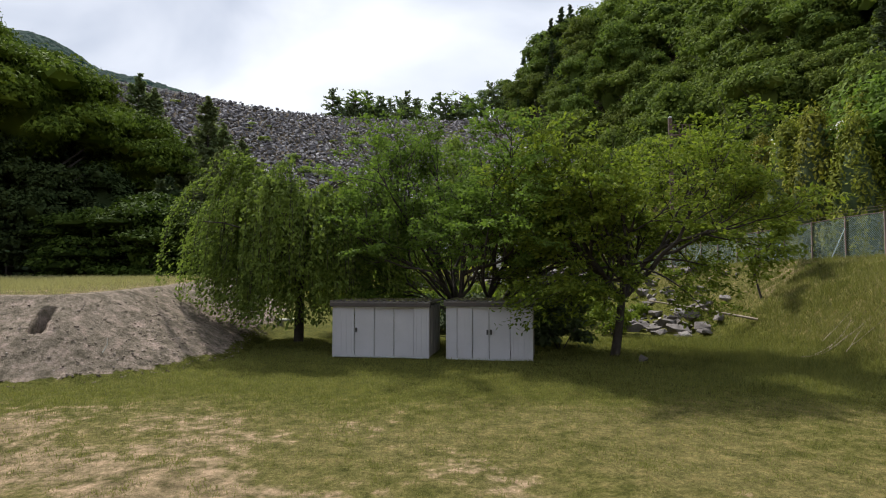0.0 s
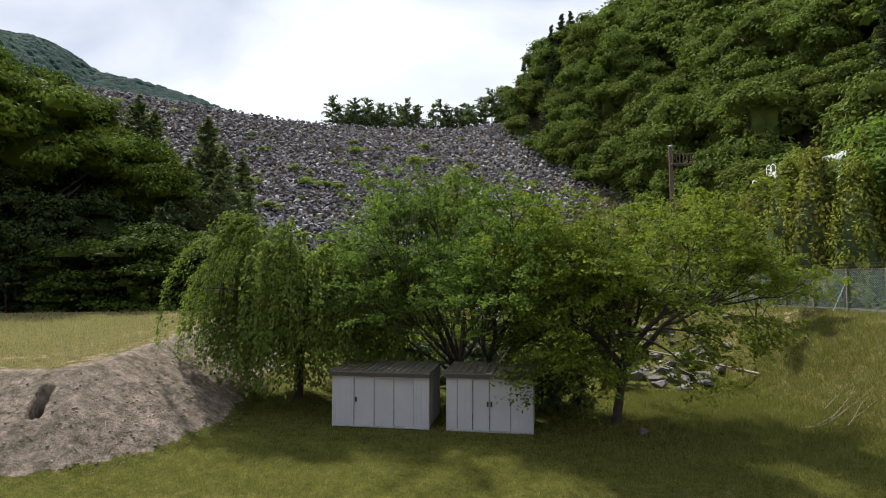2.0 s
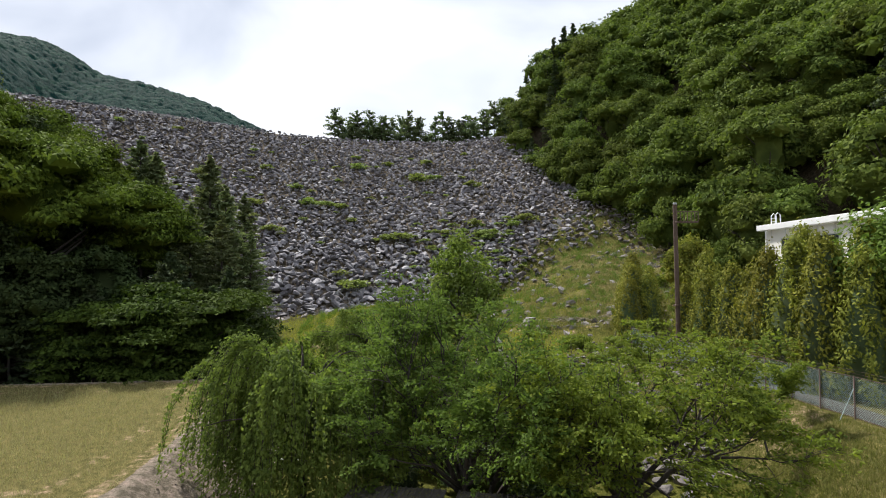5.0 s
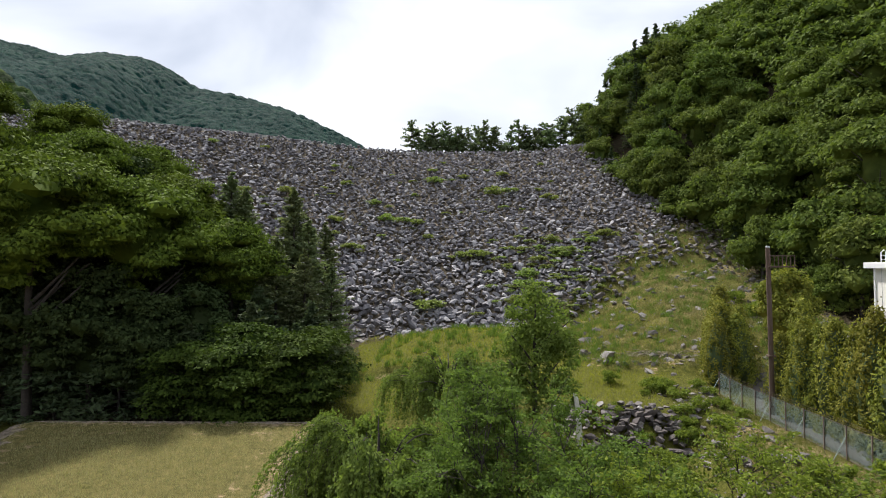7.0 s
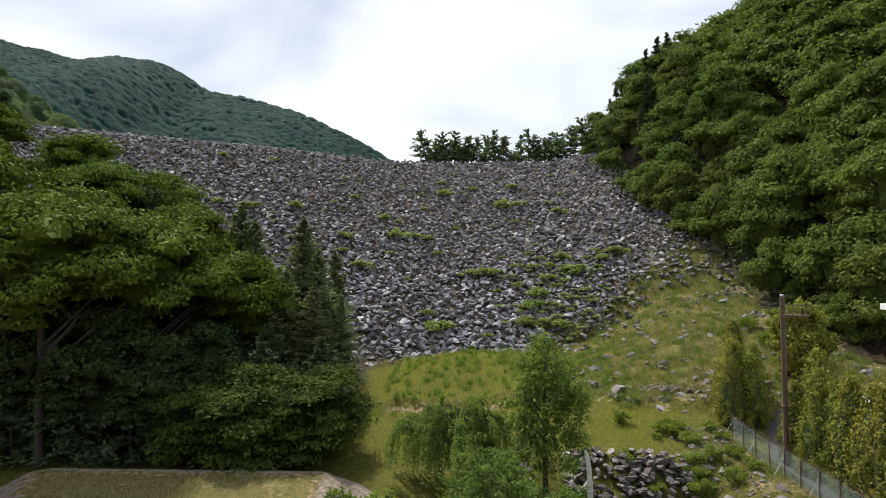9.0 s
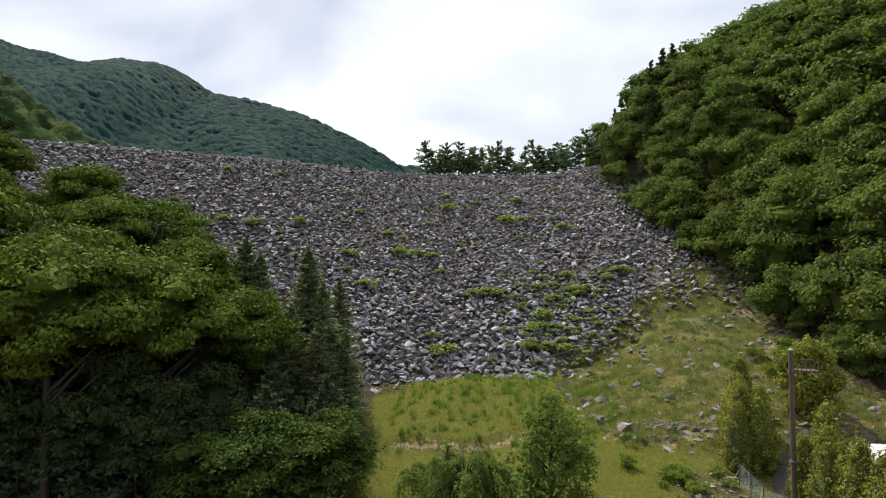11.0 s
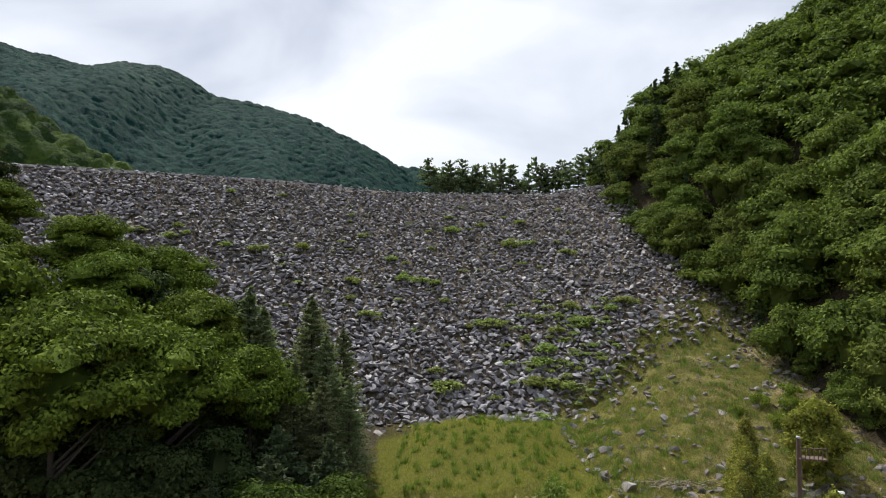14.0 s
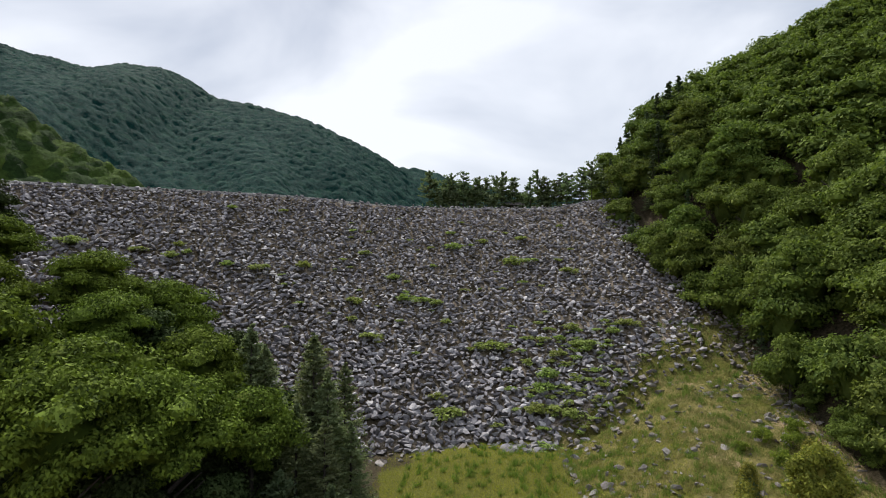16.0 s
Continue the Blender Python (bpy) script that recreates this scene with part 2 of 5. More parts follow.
# ---- mesh helpers ----
def mesh_of(name, verts, faces, mat, smooth=False, size=None):
    """A mesh from arrays; faces all have the same number of corners."""
    me = bpy.data.meshes.new(name)
    verts, faces = np.asarray(verts, dtype=np.float32), np.asarray(faces, dtype=np.int32)
    k = faces.shape[1]
    me.vertices.add(len(verts))
    me.vertices.foreach_set("co", verts.ravel())
    me.loops.add(faces.size)
    me.loops.foreach_set("vertex_index", faces.ravel())
    me.polygons.add(len(faces))
    me.polygons.foreach_set("loop_start", np.arange(0, faces.size, k, dtype=np.int32))
    me.polygons.foreach_set("loop_total", np.full(len(faces), k, dtype=np.int32))
    me.update(calc_edges=True)
    me.polygons.foreach_set("use_smooth", np.full(len(faces), smooth))
    me.materials.append(mat)
    return me


def part(name, me, parent, label=""):
    """One mesh (or bmesh with its material) as a part of a thing."""
    ob = new(name, me)
    ob.parent = parent
    return tagged(ob, label) if label else ob


def box(bm, x0, x1, y0, y1, z0, z1, bevel=0.0):
    made = bmesh.ops.create_cube(bm, size=1.0, matrix=Matrix.Translation(((x0 + x1) / 2, (y0 + y1) / 2, (z0 + z1) / 2)) @ Matrix.Diagonal((x1 - x0, y1 - y0, z1 - z0, 1)))
    if bevel:
        edges = {e for v in made["verts"] for e in v.link_edges}
        bmesh.ops.bevel(bm, geom=list(edges), offset=bevel, segments=1, affect="EDGES")


def done(bm, name, mat, smooth=False):
    me = bpy.data.meshes.new(name)
    bm.to_mesh(me)
    bm.free()
    for p in me.polygons:
        p.use_smooth = smooth
    me.materials.append(mat)
    return me


def box_mesh(name, mat, *args, bevel=0.006):
    bm = bmesh.new()
    box(bm, *args, bevel=bevel)
    return done(bm, name, mat)


def tubes(lines, sides=6):
    """Vertices and quads of round bars along lines of (point, radius)."""
    V, F = [], []
    for line in lines:
        base = len(V)
        pts = [Vector(p) for p, r in line]
        for i, (p, r) in enumerate(line):
            d = (pts[min(i + 1, len(pts) - 1)] - pts[max(i - 1, 0)]).normalized()
            a = d.orthogonal().normalized()
            c = d.cross(a)
            for s in range(sides):
                q = 2 * math.pi * s / sides
                V.append(pts[i] + (a * math.cos(q) + c * math.sin(q)) * r)
        for i in range(len(line) - 1):
            for s in range(sides):
                a0, a1 = base + i * sides + s, base + i * sides + (s + 1) % sides
                F.append((a0, a1, a1 + sides, a0 + sides))
        F.append((base, base + 1, base + 2, base + 3))
        top = base + (len(line) - 1) * sides
        F.append((top, top + 1, top + 2, top + 3))
    return V, F


def leaf_cards(rng, centres, normals, size, aspect=0.5, droop=None, spread=0.6, sprig=False):
    """Pointed, folded leaves: centres, rough normals, sizes; droop gives the way that the tips point."""
    k = len(centres)
    nrm = normals + rng.normal(0, spread, (k, 3))
    nrm /= np.linalg.norm(nrm, axis=1, keepdims=True) + 1e-9
    d = rng.normal(0, 1, (k, 3)) if droop is None else droop + rng.normal(0, 0.35, (k, 3))
    d -= nrm * np.sum(d * nrm, axis=1, keepdims=True)
    d /= np.linalg.norm(d, axis=1, keepdims=True) + 1e-9
    s = np.cross(nrm, d)
    L = (size * rng.uniform(0.7, 1.3, k))[:, None]
    W = L * aspect / 2
    if sprig:
        v = np.stack([centres - d * L * 0.4 + s * W, centres + d * L * 0.6, centres - d * L * 0.4 - s * W], axis=1)
        return v.reshape(-1, 3), np.arange(3 * k).reshape(k, 3)
    v = np.stack([centres - d * L * 0.5, centres + s * W - nrm * W * 0.3, centres + d * L * 0.5, centres - s * W - nrm * W * 0.3], axis=1)
    f = np.arange(4 * k).reshape(k, 4)
    return v.reshape(-1, 3), f


# ---- the lie of the land ----
def step(a, b, v):
    t = np.clip((v - a) / (b - a), 0, 1)
    return t * t * (3 - 2 * t)


def wave(x, y, s, seed=0.0):
    """A cheap smooth unevenness, about -1 to 1."""
    return (np.sin(x * s + 1.3 * np.sin(y * s * 0.7 + seed) + seed) + np.sin(y * s * 1.13 + 1.7 * np.sin(x * s * 0.6 + 2.1 * seed)) + np.sin((x + y) * s * 1.9 + seed * 3) * 0.5) / 2.5


CREST = 54.0


def crest_z(x):
    """The crest sags a little over the middle of the valley."""
    x = np.asarray(x, float)
    return CREST - 2.4 * step(-80, -35, x) * (1 - step(2, 20, x))


def face_z(x, y):
    """The dam's rock face: bowed in plan on its right, straight further left."""
    xq = np.maximum(x, -73.0)
    return 0.5577 * y + 0.0044 * xq + 0.00265 * xq * xq - 0.387 * np.minimum(x + 73.0, 0) - 47.3


def hill_foot(y):
    return np.interp(y, [-50, 40, 60, 80, 100, 118, 130, 150, 190, 230, 400], [56, 54, 52, 42, 39, 38, 32, 25.5, 19.5, 22, 40])


def platform_out(x, y):
    """Metres outside the top edge of the spoil platform; inside: minus."""
    right = np.interp(y, [10, 19, 27, 43, 60], [-12.2, -12.2, -12.8, -15.3, -16]) + 0.35 * wave(x, y, 0.8, 2.0)
    front = 19.0 + 0.05 * (x + 12) + 0.3 * wave(x, y, 0.7, 5.0)
    dx, dy = np.maximum(x - right, -39.0 - x - 0.6 * (y - 39)) + 1.6, np.maximum(front - y, y - 42.2 - 0.12 * (x + 15)) + 1.6
    return np.hypot(np.maximum(dx, 0), np.maximum(dy, 0)) + np.minimum(np.maximum(dx, dy), 0) - 1.6


def flank_foot(x):
    """Where the rubble flank of the dam meets the meadow."""
    return np.interp(x, [2, 4, 6, 9, 40], [92, 80, 71, 63, 63])


def flank_rise(x):
    return np.interp(x, [2, 10, 18, 24, 34, 40], [0.02, 0.08, 0.17, 0.23, 0.26, 0.26])


def land_z(x, y):
    """The ground's height anywhere but on the dam."""
    x, y = np.asarray(x, float), np.asarray(y, float)
    z = np.interp(y, [28, 48, 70, 93, 100, 185, 200, 400], [0, 1.0, 2.6, 3.9, 6.0, 50.0, 53.4, 53.4])
    high = np.interp(y, [28, 44.5, 48.8, 70, 93, 100, 185, 200, 400], [0, 0.5, 3.1, 4.0, 4.6, 6.0, 50.0, 53.4, 53.4])
    z = z + (high - z) * step(-7, -1, x)
    z = z + 1.8 * np.exp(-(((x + 8) / 9) ** 2 + ((y - 86) / 8) ** 2))
    z = z + 1.1 * step(63.2, 64.6, y + 0.5 * wave(x, y, 0.5, 2.0)) * (1 - step(76, 90, y)) * step(-20, -15, x) * (1 - step(-2, 3, x))
    z = z + 0.05 * wave(x, y, 0.9) + 0.03 * wave(x, y, 2.6, 1.0)
    terrace = np.interp(y, [0, 27, 55, 75, 100], [3.9, 3.8, 3.0, 3.6, 4.5])
    foot = np.interp(y, [0, 26, 40, 50, 60, 80, 95], [13.5, 13.0, 11.0, 12.0, 14.0, 17.0, 20.0])
    rise = np.interp(y, [0, 30, 60, 90], [6.0, 6.0, 5.0, 8.0])
    z = np.maximum(z, z + (terrace - z) * step(0, 1, (x - foot) / rise) ** 0.85)
    z = np.maximum(z, np.where(y > flank_foot(x), 4.1 + (np.minimum(y, 115) - flank_foot(x)) * flank_rise(x) + 0.3 * wave(x, y, 0.55, 3.0) + 0.16 * wave(x, y, 1.4, 6.0), -9))
    out_ = platform_out(x, y)
    top = 2.35 + 0.024 * (np.clip(y, 19, 46) - 19)
    z = np.maximum(z, np.minimum(top, top - 0.56 * np.maximum(out_, 0) + 0.12 * wave(x, y, 1.6, 3.0) * step(0, 1.5, out_)))
    hf = hill_foot(y)
    z = z + np.interp(x - hf, [0, 10, 21, 42, 79, 150, 600], [0, 12, 25, 37, 55, 76, 200])
    lf = np.interp(y, [-60, 44, 60, 100], [-75, -70, -36, -34])
    z = z + 0.72 * np.maximum(lf - x, 0) * (1 - step(60, 104, y)) * (1 - 0.7 * step(60, 160, lf - x))
    return z


def hollow(x, y):
    """The washed-out gully near the top of the spoil bank."""
    ax, ay, bx, by = -12.83, 18.3, -12.5, 17.36
    t = np.clip(((x - ax) * (bx - ax) + (y - ay) * (by - ay)) / ((bx - ax) ** 2 + (by - ay) ** 2), 0, 1)
    d = np.hypot(x - ax - t * (bx - ax), y - ay - t * (by - ay))
    return -2.4 * np.exp(-((d / 0.17) ** 6)) * (0.7 + 0.3 * t)


def spread(*runs):
    """Coordinates with a spacing of their own on each run (start, end, step)."""
    return np.unique(np.round(np.concatenate([np.arange(a, b_, s) for a, b_, s in runs]), 3))


def sheet(name, xs, ys, zs, mat, **attrs):
    nx, ny = len(xs), len(ys)
    X, Y = np.meshgrid(xs, ys)
    i = (np.arange(ny - 1)[:, None] * nx + np.arange(nx - 1)[None, :]).ravel()
    me = mesh_of(name, np.stack([X, Y, zs], -1).reshape(-1, 3), np.stack([i, i + 1, i + nx + 1, i + nx], 1), mat, True)
    for key, values in attrs.items():
        a = me.attributes.new(key, "FLOAT", "POINT")
        a.data.foreach_set("value", np.asarray(values, np.float32).ravel())
    return new(name, me)


xs = spread((-2600, -300, 230), (-300, -60, 8), (-60, -24, 1.5), (-24, -15, 0.4), (-15, -13.6, 0.14), (-13.6, -12.5, 0.07), (-12.5, -12, 0.14), (-12, 22, 0.4), (22, 60, 1.2), (60, 160, 6), (160, 3000, 220))
ys = spread((-1500, -60, 160), (-60, 4, 4), (4, 16.6, 0.4), (16.6, 16.9, 0.14), (16.9, 19.5, 0.07), (19.5, 19.7, 0.14), (19.7, 48, 0.4), (48, 110, 1.2), (110, 300, 6), (300, 3200, 240))
X, Y = np.meshgrid(xs, ys)
Z = land_z(X, Y) + hollow(X, Y)
out_ = platform_out(X, Y)
dry = 0.75 - 0.75 * step(11.0, 17.5, Y + 0.03 * X * X * 0.2) + 0.15 * wave(X, Y, 0.5, 4.0)
dry = np.where(out_ < 0.3, 0.9, dry)
dry = np.where((X > 14) & (Y > 12) & (Y < 60), 0.62, dry)
dry = np.where((Y > 44) & (out_ > 0.5), -0.05 + 0.4 * wave(X, Y, 0.22, 3.0) + 0.2 * (np.abs(X) > 12), dry)
bare = np.clip(0.72 - 0.055 * (Y - 7.0) - 0.05 * (X + 6), 0.0, 0.72) * (1 - step(12.5, 16, Y)) + 0.25 * wave(X, Y, 1.5, 8.0) * (1 - step(11, 16, Y))
bare = np.where((np.abs(Y - 63.6) < 1.0) & (X > -17) & (X < 1), 0.62, bare)
bare = np.where((out_ < 0.2) & (out_ > -1.3), 0.5, bare)
dry = np.where((X > 2) & (Y > flank_foot(X)) & (Y < 130), 0.62 + 0.3 * wave(X, Y, 0.5, 2.0), dry)
bare = np.where((X > 2) & (Y > flank_foot(X) - 1) & (Y < 130), 0.16 + 0.3 * wave(X, Y, 0.7, 4.0) + 0.5 * step(-7, -2, X - hill_foot(Y) + 2 * wave(X, Y, 0.5, 1.0)), bare)
bare = np.where((X > 15.3) & (X < 19) & (Y > 27) & (Y < 57), 0.42 + 0.12 * wave(X, Y, 0.8), bare)
bare = np.where((out_ < -1.3) & (out_ > -4.2), 0.05 + 0.38 * np.exp(-(((out_ + 3.0) / 0.5) ** 2)), bare)
spoil = np.where((out_ >= -0.5) & (out_ < 4.4) & (Y < 44), 1.3 - 1.25 * step(3.2, 4.3, out_), 0.0)
mould = np.where(X > hill_foot(Y) - 1, 1.4, 0.0) + np.where((Y > 44) & (out_ > 0.5), 1.2 * step(-19, -25, X + 2.5 * wave(X, Y, 0.3, 2.0)) * step(44, 48, Y), 0.0)
ground = sheet("ground", xs, ys, Z, GROUND, dry=dry, bare=bare, spoil=spoil, mould_gap_shade=mould)
tagged(ground, "grassy valley floor with dry patches, bare soil and a grey spoil bank", "ground", kind="structure")

# the dam: a rock face up to a flat crest
DAM_TOP = 13.0
xs = spread((-330, -140, 10), (-140, 48, 2.0), (48, 90, 6))
ys = spread((60, 200, 2.0), (200, 226, 6))
X, Y = np.meshgrid(xs, ys)
Z = np.minimum(face_z(X, Y), crest_z(X)) + 0.25 * wave(X, Y, 0.5, 2.0) - 0.35
over = face_z(X, Y) - crest_z(X)
Z = np.where(over > 0.5577 * DAM_TOP, crest_z(X) - 0.6 * (over / 0.5577 - DAM_TOP), Z)
turf = (X - (Y - 95.0) + 3.0 * wave(X, Y, 0.35, 1.0)) / 6.0
# under the riprap the dark mould tone also paints shade into the gaps
dam = sheet("dam", xs, ys, Z, GROUND, dry=0.5 + 0.3 * wave(X, Y, 0.4, 6.0), bare=0.15 + 0.2 * wave(X, Y, 0.3), spoil=np.clip(0.9 - turf, 0, 1.2) * (over < 3), mould_gap_shade=np.maximum(0.52 * (turf < 0.2) * (over < 3), 0.75 * step(-6, -1, X - hill_foot(Y) + 1.5 * wave(X, Y, 0.6))))
tagged(dam, "high rockfill dam with a face of grey riprap and turf on its flank", "dam", kind="structure")

# distant mountains behind the dam, seen over its crest
YAW = radians(9.7)


def mountain(name, label, depth, us, tops, back, slope, gap, seed, fine=2.4, mat=HAZED_CANOPY):
    """A wooded mountainside: a rough slope under its ridge, swelling into single rounded crowns."""
    rng = np.random.default_rng(seed)
    u = np.arange(us[0], us[-1] + 1, fine)
    w = np.concatenate([np.arange(depth - back, depth + 8, fine), [depth + 40, depth + 90]])
    U, W = np.meshgrid(u, w)
    d = depth - W
    Z = np.interp(U, us, tops) + 3 * wave(U, U * 0, 0.045, seed) - slope * np.abs(d)
    Z = Z + 0.17 * np.maximum(d, 0) ** 0.9 * wave(U + 0.4 * W, W * 0.35, 0.03, seed)
    # crowns on a jittered lattice
    nu, nw = int((us[-1] - us[0]) / gap) + 4, int((back + 120) / gap) + 4
    cu, cw, cr_ = rng.uniform(0, 1, (nu, nw)), rng.uniform(0, 1, (nu, nw)), rng.uniform(0.55, 0.95, (nu, nw)) * gap
    iu, iw = ((U - us[0]) / gap).astype(int), ((W - depth + back) / gap).astype(int)
    swell = np.zeros_like(U)
    for du in (-1, 0, 1):
        for dw in (-1, 0, 1):
            a, c = np.clip(iu + du, 0, nu - 1), np.clip(iw + dw, 0, nw - 1)
            r = cr_[a, c]
            q = ((U - us[0]) / gap - a - cu[a, c]) ** 2 + ((W - depth + back) / gap - c - cw[a, c]) ** 2
            swell = np.maximum(swell, r * np.sqrt(np.maximum(1 - q * gap * gap / (r * r), 0)))
    Z = Z + swell * 0.6 + rng.normal(0, 0.35, Z.shape)
    PX, PY = U * math.cos(YAW) - W * math.sin(YAW), W * math.cos(YAW) + U * math.sin(YAW)
    i = (np.arange(len(w) - 1)[:, None] * len(u) + np.arange(len(u) - 1)[None, :]).ravel()
    me = mesh_of(name, np.stack([PX, PY, Z], -1).reshape(-1, 3), np.stack([i, i + 1, i + len(u) + 1, i + len(u)], 1), mat, True)
    return tagged(new(name, me), label, "mountain", kind="structure")




# ---- trees ----
def grow(rng, lines, tips, p, d, length, radius, depth, bend, fan, lift, ratio=0.72, kids=(2, 4)):
    """One branch and, from it, its side branches; the twigs' points end up in tips."""
    k = 4
    line = [(Vector(p), radius)]
    p, d = Vector(p), Vector(d).normalized()
    for i in range(1, k + 1):
        d = (d + Vector(rng.normal(0, bend, 3)) + Vector((0, 0, lift))).normalized()
        p = p + d * (length / k)
        line.append((p.copy(), radius * (1 - 0.45 * i / k)))
        if depth <= 1:
            tips.append((p.copy(), d.copy()))
    lines.append(line)
    if depth == 0:
        return
    for j in range(rng.integers(kids[0], kids[1] + 1)):
        at = line[rng.integers(1 if depth > 2 else 2, k + 1)][0]
        side = Vector(rng.normal(0, 1, 3))
        side = (side - d * side.dot(d)).normalized()
        nd = (d + side * fan * rng.uniform(0.6, 1.2)).normalized()
        grow(rng, lines, tips, at, nd, length * ratio * rng.uniform(0.8, 1.15), radius * 0.52, depth - 1, bend, fan, lift, ratio, kids)


def thing(name, label, category, at, group="", kind=""):
    ob = new(name)
    ob.empty_display_size = 0.2
    ob.matrix_basis = at if isinstance(at, Matrix) else Matrix.Translation(at)
    return tagged(ob, label, category, group, kind)


def leafy(rng, tips, count, size, reach, flat=0.8, aspect=0.5):
    """Leaves in level sprays along the outer twigs, their tips hanging a little."""
    order = rng.permutation(len(tips))[:int(len(tips) * 0.42)]
    P = np.array([tips[i][0][:] for i in order])
    D = np.array([tips[i][1][:] for i in order]) * (1, 1, 0.35)
    pick = rng.integers(0, len(P), count)
    u = rng.uniform(-0.4, 1.0, (count, 1))
    c = P[pick] + D[pick] * u * 3.0 * reach + rng.normal(0, 1, (count, 3)) * (reach * 0.5, reach * 0.5, reach * 0.2) - (0, 0, 1) * (0.5 * reach * np.maximum(u, 0) ** 2)
    nrm = np.tile((0, 0, flat), (count, 1)) + rng.normal(0, 1 - flat * 0.6, (count, 3)) * 0.5
    return leaf_cards(rng, c, nrm, size, aspect, D[pick] + (0, 0, -0.3))


def cherry(name, label, at, seed, stems, length, radius, lean, leaves, mat, size=0.15, fan=0.9, lift=0.05, depth=4, reach=0.28, kids=(2, 4), bole=0.0, splay=0.42, boughs=()):
    """A spreading cherry: stems, limbs and layered leaves."""
    rng = np.random.default_rng(seed)
    ob = thing(name, label, "tree", at)
    lines, tips = [], []
    foot = Vector((lean[0] * bole, lean[1] * bole, bole))
    if bole > 0:
        lines.append([(Vector((0, 0, -0.2)), radius * 1.5), (foot * 0.5 + Vector((0.05, 0.03, 0)), radius * 1.2), (foot, radius * 1.1)])
    for s in range(stems):
        a = 2 * math.pi * (s + rng.uniform(0, 0.5)) / stems
        d = Vector((math.cos(a) * splay + lean[0], math.sin(a) * splay + lean[1], 1.0))
        off = Vector((math.cos(a), math.sin(a), 0)) * radius * (0.8 if stems > 1 else 0)
        grow(rng, lines, tips, foot + off - Vector((0, 0, 0.15)), d, length * rng.uniform(0.85, 1.15), radius, depth, 0.14, fan, lift, 0.74, kids)
    for end in boughs:
        start, end = foot + Vector((0, 0, 0.9)), Vector(end)
        mid = start.lerp(end, 0.55) + Vector((0, 0, 0.9))
        path = [start * (1 - u) ** 2 + mid * 2 * u * (1 - u) + end * u * u for u in np.linspace(0, 1, 8)]
        lines.append([(q, 0.055 * (1.1 - 0.9 * i / 7)) for i, q in enumerate(path)])
        for i in range(42):
            q = int(rng.integers(5, 8))
            way = (path[q] - path[q - 1]).normalized() + Vector(rng.normal(0, 0.6, 3))
            tips.append((path[q] + Vector(rng.normal(0, 0.36, 3)), way.normalized()))
    V, F = tubes(lines, 5)
    part("trunk", mesh_of("trunk", V, F, BARK, True), ob, "dark forked trunk and limbs")
    v, f = leafy(rng, tips, leaves, size, reach)
    part("crown", mesh_of("crown", v, f, mat), ob)
    return ob


def weeping(name, label, at, seed, height, width, strands, leaves, mat, size=0.12, fall=(0.6, 0.95)):
    """A tree whose twigs arch out and hang down in long strands."""
    rng = np.random.default_rng(seed)
    ob = thing(name, label, "tree", at)
    lines, C, D = [[(Vector((0, 0, -0.15)), 0.24), (Vector((0.06, 0, height * 0.25)), 0.19), (Vector((-0.05, 0.1, height * 0.5)), 0.13), (Vector((0, 0, height * 0.8)), 0.05)]], [], []
    limbs = []
    for i in range(36):
        a = 2 * math.pi * i / 36 * 5 + rng.uniform(-0.2, 0.2)
        r, z0 = width * rng.uniform(0.35, 0.9), height * rng.uniform(0.28, 0.62)
        up = height * rng.uniform(0.78, 1.0) * (1 - 0.42 * (r / width) ** 2)
        line = [(Vector((math.cos(a) * r * t, math.sin(a) * r * t, z0 + (up - z0) * math.sin(t * 1.75))), 0.07 * (1 - 0.75 * t)) for t in np.linspace(0, 1, 7)]
        lines.append(line)
        limbs += [p for p, _ in line[2:]]
    for i in range(strands):
        if i % 8 == 0:
            # a curtain of strands from one bough
            root = limbs[rng.integers(0, len(limbs))]
            way, out_by, drop = math.atan2(root.y, root.x) + rng.normal(0, 0.5), width * rng.uniform(0.1, 0.36), rng.uniform(*fall)
        p = root + Vector(rng.normal(0, 0.2, 3))
        a = way + rng.normal(0, 0.22)
        reach = out_by * rng.uniform(0.8, 1.2)
        low = max(p.z * (1 - drop * rng.uniform(0.8, 1.05)), height * 0.1)
        pts = []
        for t in np.linspace(0, 1, 8):
            pts.append(Vector((p.x + math.cos(a) * reach * (1 - (1 - t) ** 2), p.y + math.sin(a) * reach * (1 - (1 - t) ** 2), p.z + (0.35 * math.sin(t * 3.1)) - (p.z - low) * t ** 1.7)))
        if i % 3 == 0:
            lines.append([(q, 0.009) for q in pts[::2]])
        k = leaves // strands
        t = rng.uniform(0, 6.99, k)
        base = t.astype(int)
        A = np.array([q[:] for q in pts])
        C.append(A[base] + (A[base + 1] - A[base]) * (t - base)[:, None] + rng.normal(0, 0.08, (k, 3)))
        D.append((A[base + 1] - A[base]))
    V, F = tubes(lines, 5)
    part("trunk", mesh_of("trunk", V, F, BARK, True), ob, "dark trunk with arching limbs")
    C, D = np.concatenate(C), np.concatenate(D)
    D /= np.linalg.norm(D, axis=1, keepdims=True) + 1e-9
    out = C * (1, 1, 0)
    out /= np.linalg.norm(out, axis=1, keepdims=True) + 1e-9
    v, f = leaf_cards(rng, C, out * 0.6 + (0, 0, 0.6), size, 0.55, D * 0.6 + out * 0.5 + (0, 0, -0.5))
    part("crown", mesh_of("crown", v, f, mat), ob)
    return ob


